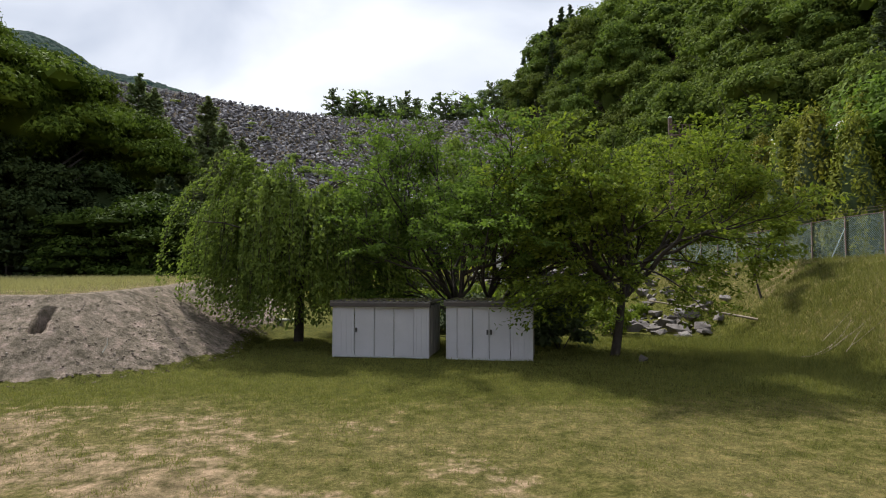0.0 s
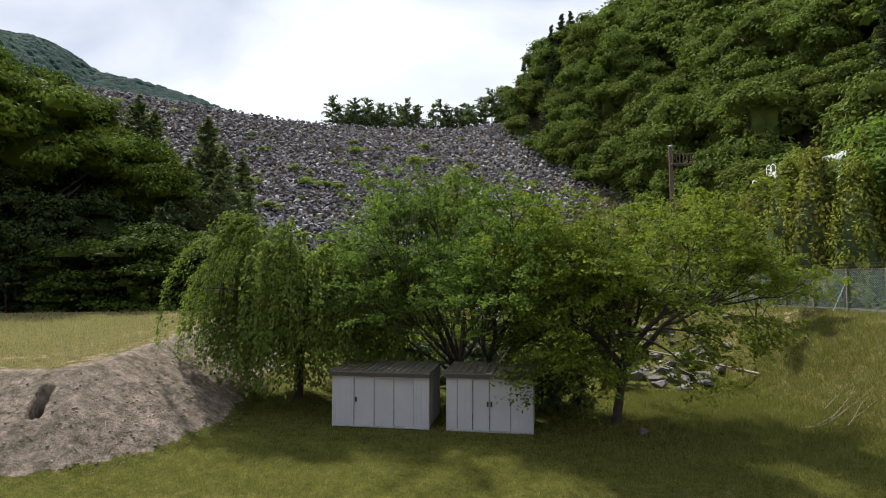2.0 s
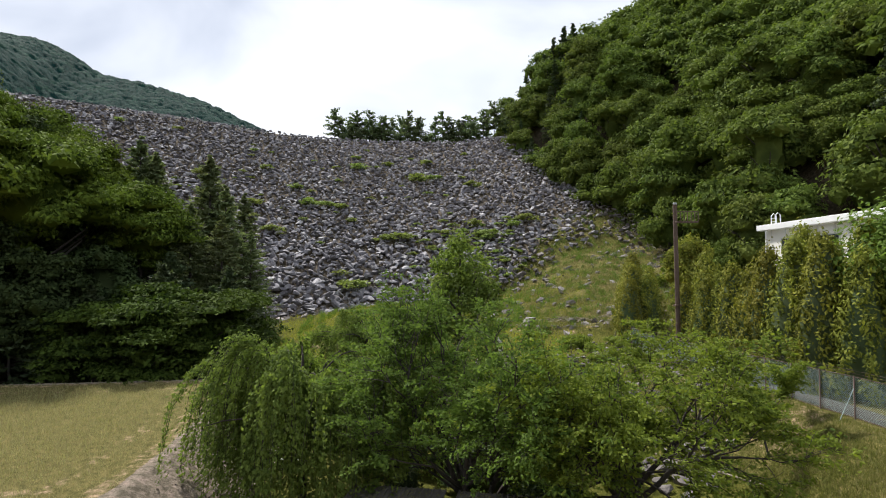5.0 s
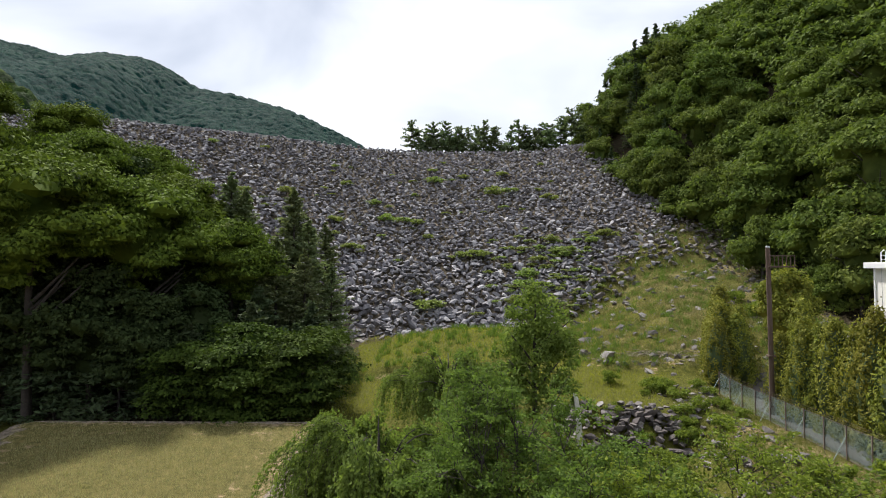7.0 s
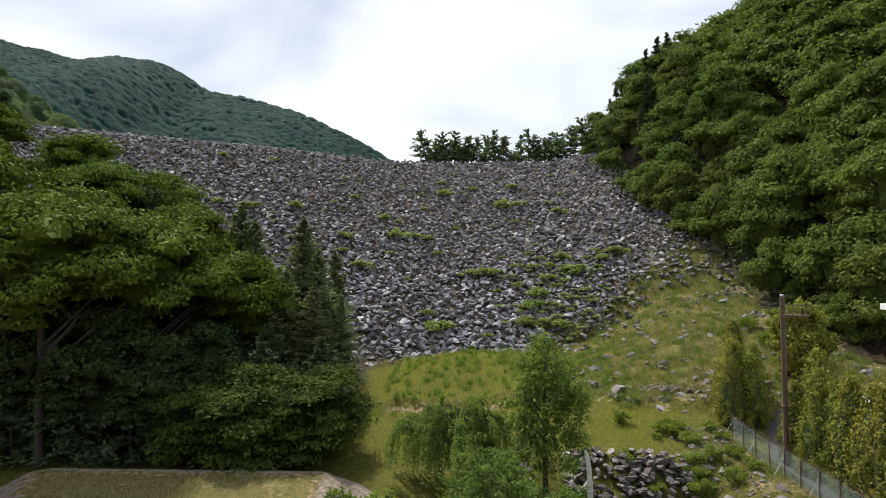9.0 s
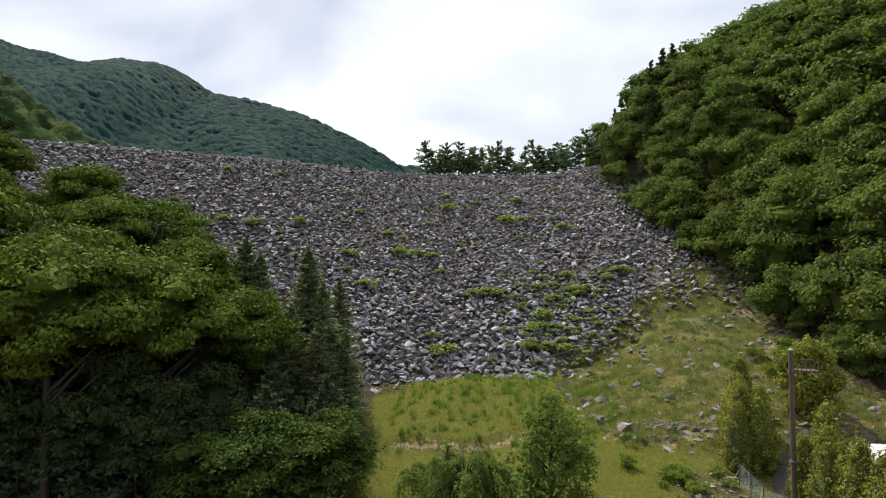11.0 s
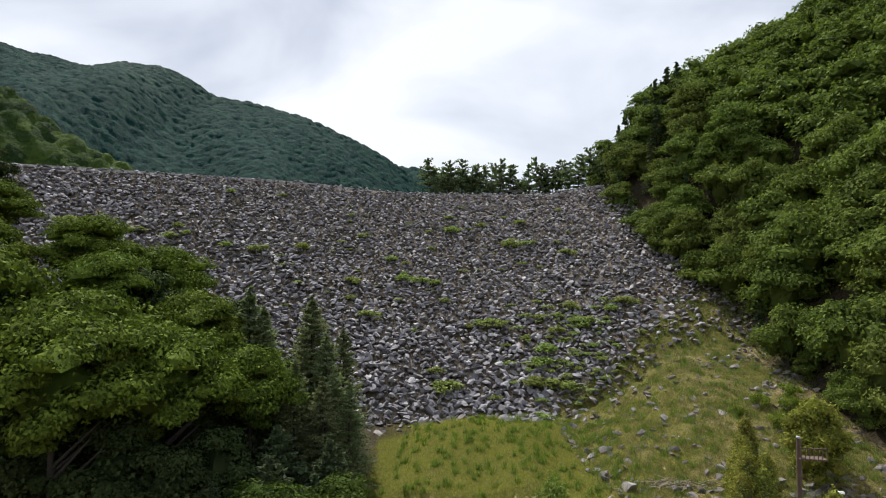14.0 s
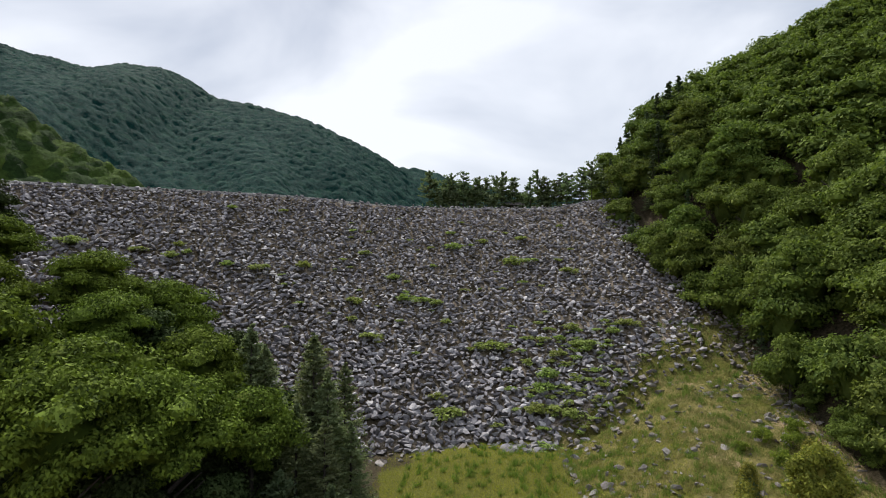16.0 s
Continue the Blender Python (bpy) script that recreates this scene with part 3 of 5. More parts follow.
def ball(rng, rough=0.12):
    """A small uneven ball, the dense inside of a leaf clump."""
    bm = bmesh.new()
    bmesh.ops.create_icosphere(bm, subdivisions=2, radius=1.0)
    bm.verts.index_update()
    v = np.array([q.co[:] for q in bm.verts])
    f = np.array([[q.index for q in t.verts] for t in bm.faces])
    bm.free()
    return v * (1 + rough * rng.normal(0, 1, (len(v), 1)).clip(-1.5, 1.5)), f


BALL = ball(np.random.default_rng(9), 0.1)
bm = bmesh.new()
bmesh.ops.create_icosphere(bm, subdivisions=1, radius=1.0)
bm.verts.index_update()
SMALL_V = np.array([q.co[:] for q in bm.verts])
SMALL_F = np.array([[q.index for q in t.verts] for t in bm.faces])
bm.free()


def lumpy(rng, R, z0, z1, lumps, cards, size, flat=0.4, aspect=0.7, jag=0.45, shape=0.75, pad=(1.15, 0.8), r0=0.36, core=0.48, at=(0.6, 0.92)):
    """Leaves and dense insides of a crown made of many rounded clumps with gaps between them."""
    V, F, HV, HF, k = [], [], [], [], 0
    zc, hz = (z0 + z1) / 2, (z1 - z0) / 2
    for i in range(lumps):
        d = rng.normal(0, 1, 3)
        d[2] = d[2] * 0.85 + 0.3
        d /= np.linalg.norm(d)
        m = rng.uniform(*at)
        taper = 1 - max(d[2], 0) ** 2 * (1 - shape)
        c = np.array((d[0] * R * m * taper, d[1] * R * m * taper, zc + d[2] * hz * m))
        r = R * rng.uniform(1 - jag, 1 + jag) * r0
        squash = np.array((pad[0] * rng.uniform(0.8, 1.25), pad[0] * rng.uniform(0.8, 1.25), pad[1]))
        q = rng.normal(0, 1, (cards, 3))
        q[:, 2] = np.abs(q[:, 2]) * 1.0 - 0.3
        q /= np.linalg.norm(q, axis=1, keepdims=True)
        out = q * rng.uniform(0.5, 1.15, (cards, 1)) ** 0.7 * (1 + 0.22 * np.sin(5 * q[:, :1] + i) * np.sin(4 * q[:, 1:2] + 2 * i))
        pos = c + out * r * squash
        v, f = leaf_cards(rng, pos, q * (1 - flat) + (0, 0, flat), size, aspect, q * (1, 1, 0.2) + (0, 0, -0.3), 0.45, True)
        V.append(v), F.append(f + k)
        k += len(v)
        wob = 1 + 0.3 * rng.normal(0, 1, (len(SMALL_V), 1)).clip(-1.5, 1.5)
        HV.append(c - (0, 0, 0.06 * r) + SMALL_V * wob * r * core * squash), HF.append(SMALL_F + i * len(SMALL_V))
    return np.concatenate(V), np.concatenate(F), np.concatenate(HV), np.concatenate(HF)


def woodland_tree(name, label, at, seed, R, height, low, lumps, cards, size, mat, flat=0.4, group="", bark=BARK, shape=0.75, heart=0.5, pad=(1.15, 0.8), r0=0.36, core=0.48, aspect=0.75, at_=(0.6, 0.92)):
    rng = np.random.default_rng(seed)
    ob = thing(name, label, "tree", at, group)
    lines = [[(Vector((0, 0, -0.6)), R * 0.07), (Vector(rng.normal(0, 0.1, 3)) + Vector((0, 0, height * 0.45)), R * 0.05), (Vector((0, 0, height * 0.85)), R * 0.015)]]
    for i in range(7):
        a, z = rng.uniform(0, 6.28), height * rng.uniform(0.25, 0.6)
        lines.append([(Vector((0, 0, z)), R * 0.03), (Vector((math.cos(a) * R * 0.7, math.sin(a) * R * 0.7, z + height * 0.18)), R * 0.01)])
    V, F = tubes(lines, 5)
    part("trunk", mesh_of("trunk", V, F, bark, True), ob)
    v, f, hv, hf = lumpy(rng, R, low, height, lumps, cards, size, flat=flat, shape=shape, pad=pad, r0=r0, core=core, aspect=aspect, at=at_)
    part("crown", mesh_of("crown", v, f, mat), ob)
    # the dense hearts of the clumps and of the whole crown
    bv = BALL[0] * (R * heart, R * heart, (height - low) * heart * 0.6) + (0, 0, (height + low) / 2 - 0.3)
    part("inner_crown", mesh_of("inner_crown", np.concatenate([hv, bv]), np.concatenate([hf, BALL[1] + len(hv)]), mat), ob)
    return ob


def conifer(name, label, at, seed, height, R, first, whorls, mat, per=7, size=0.4, droop=0.15, twigs=26, group="", ragged=0.25, shape=1.0, bark=BARK):
    """A straight stem with whorls of boughs; each bough carries sprays of needles."""
    rng = np.random.default_rng(seed)
    ob = thing(name, label, "tree", at, group)
    lines = [[(Vector((0, 0, -0.4)), height * 0.016), (Vector((0, 0, height * 0.5)), height * 0.01), (Vector((0, 0, height)), 0.02)]]
    C, N, D = [], [], []
    for i in range(whorls):
        t = i / (whorls - 1)
        z = height * (first + (0.97 - first) * t)
        r = R * (1 - t) ** shape + 0.25
        z_ = z
        for j in range(per):
            z = z_ + rng.normal(0, 0.45) * height / whorls
            a = rng.uniform(0, 6.28)
            L = r * rng.uniform(1 - ragged * 1.6, 1 + ragged)
            d = np.array((math.cos(a), math.sin(a), -droop + 0.45 * t))
            tip = np.array((0, 0, z)) + d * L
            lines.append([(Vector((0, 0, z)), 0.035), (Vector(tip), 0.008)])
            s = rng.uniform(0.25, 1.05, twigs)[:, None]
            side = np.array((-d[1], d[0], 0))
            C.append(np.array((0, 0, z)) + d * L * s + side * rng.normal(0, 0.22, (twigs, 1)) * L * s * 0.9 + rng.normal(0, 0.06, (twigs, 3)))
            N.append(np.tile((0, 0, 1.0), (twigs, 1)))
            D.append(np.tile(d, (twigs, 1)) + side * rng.normal(0, 0.6, (twigs, 1)))
    V, F = tubes(lines, 5)
    part("trunk", mesh_of("trunk", V, F, bark, True), ob)
    v, f = leaf_cards(rng, np.concatenate(C), np.concatenate(N), size, 0.42, np.concatenate(D), 0.7)
    part("crown", mesh_of("crown", v, f, mat), ob)
    return ob


def on_land(x, y, sink=0.0):
    return (x, y, float(land_z(x, y)) - sink)


def scaled_copy(ob, x, y, z, a, s, tall=1.0):
    """A copy at another place, turn and size."""
    c = copy_thing(ob, pose(x, y, z, 0, 0, a))
    c.scale = (s, s, s * tall)
    return c


# the trees round the sheds
weeping("weeping_cherry", "weeping cherry tree with long hanging green twigs beside the sheds", on_land(-6.5, 25.5), 3, 8.9, 5.6, 1200, 84000, LEAF_WEEP, 0.175)
cherry("cherry_tree", "tall spreading cherry tree with several dark stems behind the sheds", on_land(1.2, 24.2), 11, 6, 3.7, 0.15, (-0.03, 0.0), 60000, LEAF_CHERRY, 0.165, 0.8, 0.045, kids=(3, 4), reach=0.26, bole=0.4, splay=0.68)
cherry("cherry_tree", "broad cherry tree with yellow-green leaves beside the shed", on_land(6.4, 21.2), 37, 6, 3.0, 0.13, (0.12, -0.08), 48000, LEAF_YELLOW, 0.175, 0.82, 0.04, kids=(3, 4), reach=0.28, bole=2.4, splay=0.86, boughs=((-1.2, -2.7, 1.7), (-4.0, -2.0, 1.9), (2.2, -2.6, 1.9), (3.6, -1.4, 3.0)))
cherry("sapling", "slender young tree with sparse light leaves on the bank", on_land(15.6, 27.6), 31, 1, 3.0, 0.06, (0, 0), 4200, LEAF_YELLOW, 0.16, 0.7, 0.1, 3, 0.3)
# behind them
woodland_tree("birch_tree", "slim light-green tree standing on the valley floor", on_land(1.1, 43.5), 41, 3.5, 13.6, -0.6, 110, 120, 0.24, LEAF_WEEP, 0.2, shape=0.4, heart=0.08, r0=0.19, core=0.12, pad=(1.0, 1.5), at_=(0.4, 0.95))
weeping("weeping_tree", "low weeping tree with dull green hanging twigs on the valley floor", on_land(-6.0, 46.5), 43, 7.6, 5.6, 620, 38000, LEAF_WEEP, 0.2)

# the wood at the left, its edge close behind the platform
wood_a = woodland_tree("broadleaf_tree", "large green broadleaf tree at the wood's edge, leaves darkened for shade", on_land(-50, 50), 51, 5.6, 17.0, 0.5, 46, 260, 0.44, LEAF_SHADED, 0.4, "wood beside the platform", r0=0.3)
wood_b = woodland_tree("broadleaf_tree", "tall broadleaf tree with rounded leaf clumps at the wood's edge, leaves brightened for sun", on_land(-43.6, 44.5), 52, 6.8, 24.0, 12.5, 38, 540, 0.42, LEAF_SUNLIT, 0.2, "wood beside the platform", r0=0.3, pad=(1.25, 0.72), heart=0.5, core=0.55, at_=(0.68, 1.0))
larch = conifer("larch", "tall dull green larch with a thin pointed top", on_land(-29.6, 70.1, 0.2), 53, 23.0, 5.6, 0.04, 30, LEAF_LARCH, 8, 0.62, 0.05, 32, "conifers at the wood's edge", 0.32, 0.8)
fir = conifer("fir", "dark layered fir with drooping boughs", on_land(-25.5, 50.5), 54, 10.0, 4.4, 0.03, 14, LEAF_PINE, 8, 0.7, 0.2, 34, "conifers at the wood's edge", shape=0.8)
maple = woodland_tree("maple", "low green tree with level layered boughs", on_land(-20.2, 47.0), 55, 3.9, 8.6, 0.0, 44, 220, 0.32, LEAF_MAPLE, 0.6, "wood beside the platform", heart=0.3, pad=(1.45, 0.42), r0=0.3)
rng = np.random.default_rng(60)
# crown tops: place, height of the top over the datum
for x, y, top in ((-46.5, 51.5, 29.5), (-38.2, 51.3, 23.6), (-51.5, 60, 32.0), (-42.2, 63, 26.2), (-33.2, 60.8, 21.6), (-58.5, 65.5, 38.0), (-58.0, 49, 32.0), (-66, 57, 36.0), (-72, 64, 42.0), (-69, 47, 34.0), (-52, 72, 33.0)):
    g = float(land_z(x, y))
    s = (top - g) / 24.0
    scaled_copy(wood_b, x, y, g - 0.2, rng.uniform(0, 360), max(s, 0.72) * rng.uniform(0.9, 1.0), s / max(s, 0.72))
# lower trees in the darkened leaf colour, painting shade under the bright crowns
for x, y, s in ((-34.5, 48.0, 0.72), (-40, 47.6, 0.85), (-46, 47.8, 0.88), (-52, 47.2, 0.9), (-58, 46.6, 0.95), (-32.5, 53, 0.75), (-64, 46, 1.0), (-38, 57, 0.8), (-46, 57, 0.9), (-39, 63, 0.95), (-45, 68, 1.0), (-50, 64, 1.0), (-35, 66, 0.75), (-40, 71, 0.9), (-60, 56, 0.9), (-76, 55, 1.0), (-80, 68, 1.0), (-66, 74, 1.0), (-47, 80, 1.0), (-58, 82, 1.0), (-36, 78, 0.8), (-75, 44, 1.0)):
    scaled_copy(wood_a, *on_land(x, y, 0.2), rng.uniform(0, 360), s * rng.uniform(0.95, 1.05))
for x, y, s in ((-36.2, 66, 1.06), (-33.5, 64.5, 0.98), (-26.3, 66.8, 0.82), (-31.0, 74, 0.95), (-24.6, 61.5, 0.66), (-28.5, 62.5, 0.72), (-23.0, 66.0, 0.58), (-26.5, 73.5, 0.8)):
    scaled_copy(larch, *on_land(x, y, 0.2), rng.uniform(0, 360), s)
for x, y, s in ((-31, 49, 0.85), (-36.5, 47, 0.9), (-22.0, 57.0, 0.95), (-42, 45.8, 0.85), (-27.5, 56, 1.1), (-47, 45, 0.9), (-21.8, 52.4, 0.8)):
    scaled_copy(fir, *on_land(x, y, 0.2), rng.uniform(0, 360), s)
for x, y, a, s in ((-24.3, 47.4, 100, 1.12), (-23.6, 44.4, 200, 0.9), (-28.5, 46.0, 290, 0.95), (-19.9, 51.6, 30, 1.0)):
    scaled_copy(maple, *on_land(x, y, 0.2), a, s)

# the wooded hillside at the right
HILL = [woodland_tree("broadleaf_tree", "broadleaf tree with a clumped green crown on the steep hillside", (60 + 6 * i, 90, float(land_z(60 + 6 * i, 90))), 70 + i, 5.2, 15.5 - i, 0.5, 26, 220, 0.56, LEAF_WOOD, 0.25, "trees of the hillside", pad=(1.15, 0.8), r0=0.38, at_=(0.5, 0.9), heart=0.45) for i in range(3)]
HILL.append(conifer("cypress_tree", "dark conifer among the broadleaf trees of the hillside", (33.0, 196, float(land_z(33, 196))), 75, 15.0, 3.0, 0.1, 18, LEAF_PINE, 7, 0.7, 0.2, 16, "trees of the hillside"))
rng = np.random.default_rng(80)
far_v, far_f, far_k, core_v, core_f, core_k = [], [], 0, [], [], 0
for y0 in np.arange(34, 262, 6.6):
    for j in range(-1, 16):
        y = y0 + rng.uniform(-2.5, 2.5)
        x = float(hill_foot(y)) + 1.5 + j * 6.2 + rng.uniform(-2, 2)
        if y < 66 and x < 56:
            continue
        if j < 0:
            x += 4.6
            if y < 66 or y > 185:
                continue
        z = float(land_z(x, y))
        if j < 4 and y < 212:
            k = 3 if (y > 165 and rng.uniform() < 0.55) or rng.uniform() < 0.06 else int(rng.integers(0, 3))
            s = rng.uniform(0.66, 1.2) * (0.42 if j < 0 else 0.85 if j == 0 else 1)
            scaled_copy(HILL[k], x, y, z - 0.4, rng.uniform(0, 360), s, rng.uniform(0.9, 1.15))
        else:
            v, f, hv, hf = lumpy(rng, 5.2, 1.0, 14.0 * rng.uniform(0.8, 1.15), 11, 78, 0.86, r0=0.46, core=0.55, at=(0.45, 0.72), jag=0.35, aspect=0.85)
            far_v += [v + (x, y, z)]
            far_f += [f + far_k]
            far_k += len(v)
            core_v += [hv + (x, y, z)]
            core_f += [hf + core_k]
            core_k += len(hv)
for x, y, s in ((32.2, 180, 1.35), (35.6, 182, 1.4), (38.6, 180, 1.45), (42.5, 184, 1.2), (34.0, 172, 1.25)):
    scaled_copy(HILL[3], x, y, float(land_z(x, y)) - 0.4, rng.uniform(0, 360), s, 1.0)
upper = tagged(new("hillside_wood", mesh_of("hillside_wood", np.concatenate(far_v), np.concatenate(far_f), LEAF_WOOD)), "dense green wood covering the upper hillside", "wood", kind="stuff")
tagged(part("inner_crowns", mesh_of("inner_crowns", np.concatenate(core_v), np.concatenate(core_f), LEAF_WOOD), upper), kind="stuff")

mountain("mountain", "long wooded mountain behind the dam, tinted blue-green for haze", 650.0, (-640, -515, -475, -435, -406, -373, -324, -291, -264, -225, -178, -145, -113, -86, -60, -30, 65, 130), (286, 284, 272, 263, 258, 261, 253, 238, 224, 216, 202, 190, 176, 160, 145, 123, 71, 45), 330.0, 0.52, 5.5, 5, 1.8)
mountain("mountain", "wooded spur with a bare cutting at the dam's end", 255.0, (-330, -199, -172, -143, -110), (150, 106, 87, 71, 50), 90.0, 0.75, 7.0, 6, 1.2, SPUR_CANOPY)
mountain("mountain", "far hill beyond the reservoir, tinted blue-green for haze", 900.0, (-130, -72, -46, -33, 8, 59, 160, 280), (140, 178, 179, 176, 160, 150, 130, 126), 120.0, 0.5, 14.0, 7, 5.0)

# ---- the crest: parapet, pines, hut, masts ----
def crest_y(x, above=0.0):
    xq = max(x, -73.0)
    return (CREST + above + 47.3 - 0.0044 * xq - 0.00265 * xq * xq + 0.387 * min(x + 73.0, 0)) / 0.5577


pine = conifer("pine_tree", "open dark green pine with an uneven crown on the dam's crest", (-30, crest_y(-30) + 9, CREST - 2.8), 90, 10.5, 2.9, 0.2, 11, LEAF_CREST, 6, 0.85, 0.02, 22, "pines on the crest", 0.45, 0.42)
spread_pine = conifer("pine_tree", "broad-crowned pine with bare lower stem on the dam's crest", (-22, crest_y(-22) + 8, CREST - 2.8), 94, 9.0, 3.4, 0.42, 7, LEAF_CREST, 7, 0.9, -0.1, 26, "pines on the crest", 0.5, 0.3)
round_tree = woodland_tree("broadleaf_tree", "small light green broadleaf tree among the crest's pines", (2.0, crest_y(2) + 9, CREST - 2.6), 95, 2.6, 7.5, 0.4, 16, 60, 0.6, LEAF_CREST, 0.35, "trees on the crest")
rng = np.random.default_rng(91)
for i in range(31):
    x = -37 + i * 1.7 + rng.uniform(-0.7, 0.7)
    scaled_copy((pine, spread_pine, round_tree, pine)[int(rng.integers(0, 4))], x, crest_y(x) + rng.uniform(6, 13), float(crest_z(x)) - 0.4, rng.uniform(0, 360), rng.uniform(0.75, 1.05), rng.uniform(1.05, 1.5))
scaled_copy(spread_pine, 16.3, crest_y(16) + 6, CREST - 0.4, 20, 1.25, 1.1)

# the kerb wall along the crest's front edge
xs = np.arange(-200, 21, 4.0)
front = [Vector((x, crest_y(x) + 0.6, float(crest_z(x)) - 0.35)) for x in xs]
V, F = [], []
for p in front:
    V += [p, p + Vector((0, 0, 0.75)), p + Vector((0, 0.35, 0.75)), p + Vector((0, 0.35, 0))]
for i in range(len(front) - 1):
    for k in range(4):
        F.append((4 * i + k, 4 * i + (k + 1) % 4, 4 * i + 4 + (k + 1) % 4, 4 * i + 4 + k))
tagged(new("parapet", mesh_of("parapet", V, F, CONCRETE)), "low pale concrete kerb wall along the dam's crest", "wall", kind="structure")

# the rest hut under the pines
hx, hy = -9.0, crest_y(-9) + 8
hut = thing("rest_hut", "small open wooden hut with a low brown roof", "hut", pose(hx, hy, float(crest_z(hx)) - 0.35, 0, 0, 6))
for x in (-3, -1, 1, 3):
    for y in (-1.4, 1.4):
        part("post", box_mesh("post", BARK, x - 0.1, x + 0.1, y - 0.1, y + 0.1, 0, 2.4), hut)
part("back_wall", box_mesh("back_wall", WALL_WHITE, -3, 3, 1.3, 1.45, 0, 2.0), hut)
bm = bmesh.new()
vs = [bm.verts.new(c) for c in ((-3.9, -2.3, 2.3), (3.9, -2.3, 2.3), (3.9, 2.3, 2.3), (-3.9, 2.3, 2.3), (-2.6, 0, 3.4), (2.6, 0, 3.4))]
for f in ((0, 1, 5, 4), (1, 2, 5), (2, 3, 4, 5), (3, 0, 4), (3, 2, 1, 0)):
    bm.faces.new([vs[i] for i in f])
part("roof", done(bm, "roof", SHED_ROOF), hut)


def mast(x, y, h, label):
    ob = thing("lamp_mast", label, "mast", (x, y, float(crest_z(x)) - 0.4))
    V, F = tubes([[(Vector((0, 0, 0)), 0.16), (Vector((0, 0, h)), 0.11)]], 8)
    part("pole", mesh_of("pole", V, F, DARK_TRIM, True), ob)
    for z in (h - 0.2, h - 1.4):
        part("crossbar", box_mesh("crossbar", DARK_TRIM, -1.2, 1.2, -0.08, 0.08, z, z + 0.16), ob)
    for i in range(4):
        for z in (h - 0.9, h + 0.1):
            part("floodlight", box_mesh("floodlight", DARK_TRIM, -1.15 + i * 0.62, -0.7 + i * 0.62, -0.3, 0.1, z, z + 0.5), ob)
    return ob


mast(5.4, crest_y(5) + 9, 10.0, "dark steel mast with a head of floodlights on the crest")
power = thing("power_pole", "concrete power pole with crossarms at the crest's end", "pole", (15.0, crest_y(15) + 14, CREST - 0.4))
V, F = tubes([[(Vector((0, 0, 0)), 0.17), (Vector((0, 0, 11)), 0.1)]], 8)
part("pole", mesh_of("pole", V, F, CONCRETE, True), power)
for z in (9.3, 10.2):
    part("crossarm", box_mesh("crossarm", GALVANISED, -1.0, 1.0, -0.06, 0.06, z, z + 0.12), power)
a0 = Vector((15.0, crest_y(15) + 14, CREST + 9.0))
for k in range(3):
    a, c = a0 + Vector((0, 0, 0.75 * k - 0.3)), Vector((62, 215, CREST + 12 + 0.75 * k))
    pts = [(a.lerp(c, t) - Vector((0, 0, 5 * t * (1 - t))), 0.035) for t in np.linspace(0, 1, 9)]
    V, F = tubes([pts], 4)
    tagged(new("power_cable", mesh_of("power_cable", V, F, BLACK, True)), "thin black power cable from the crest to the hillside", "cable")


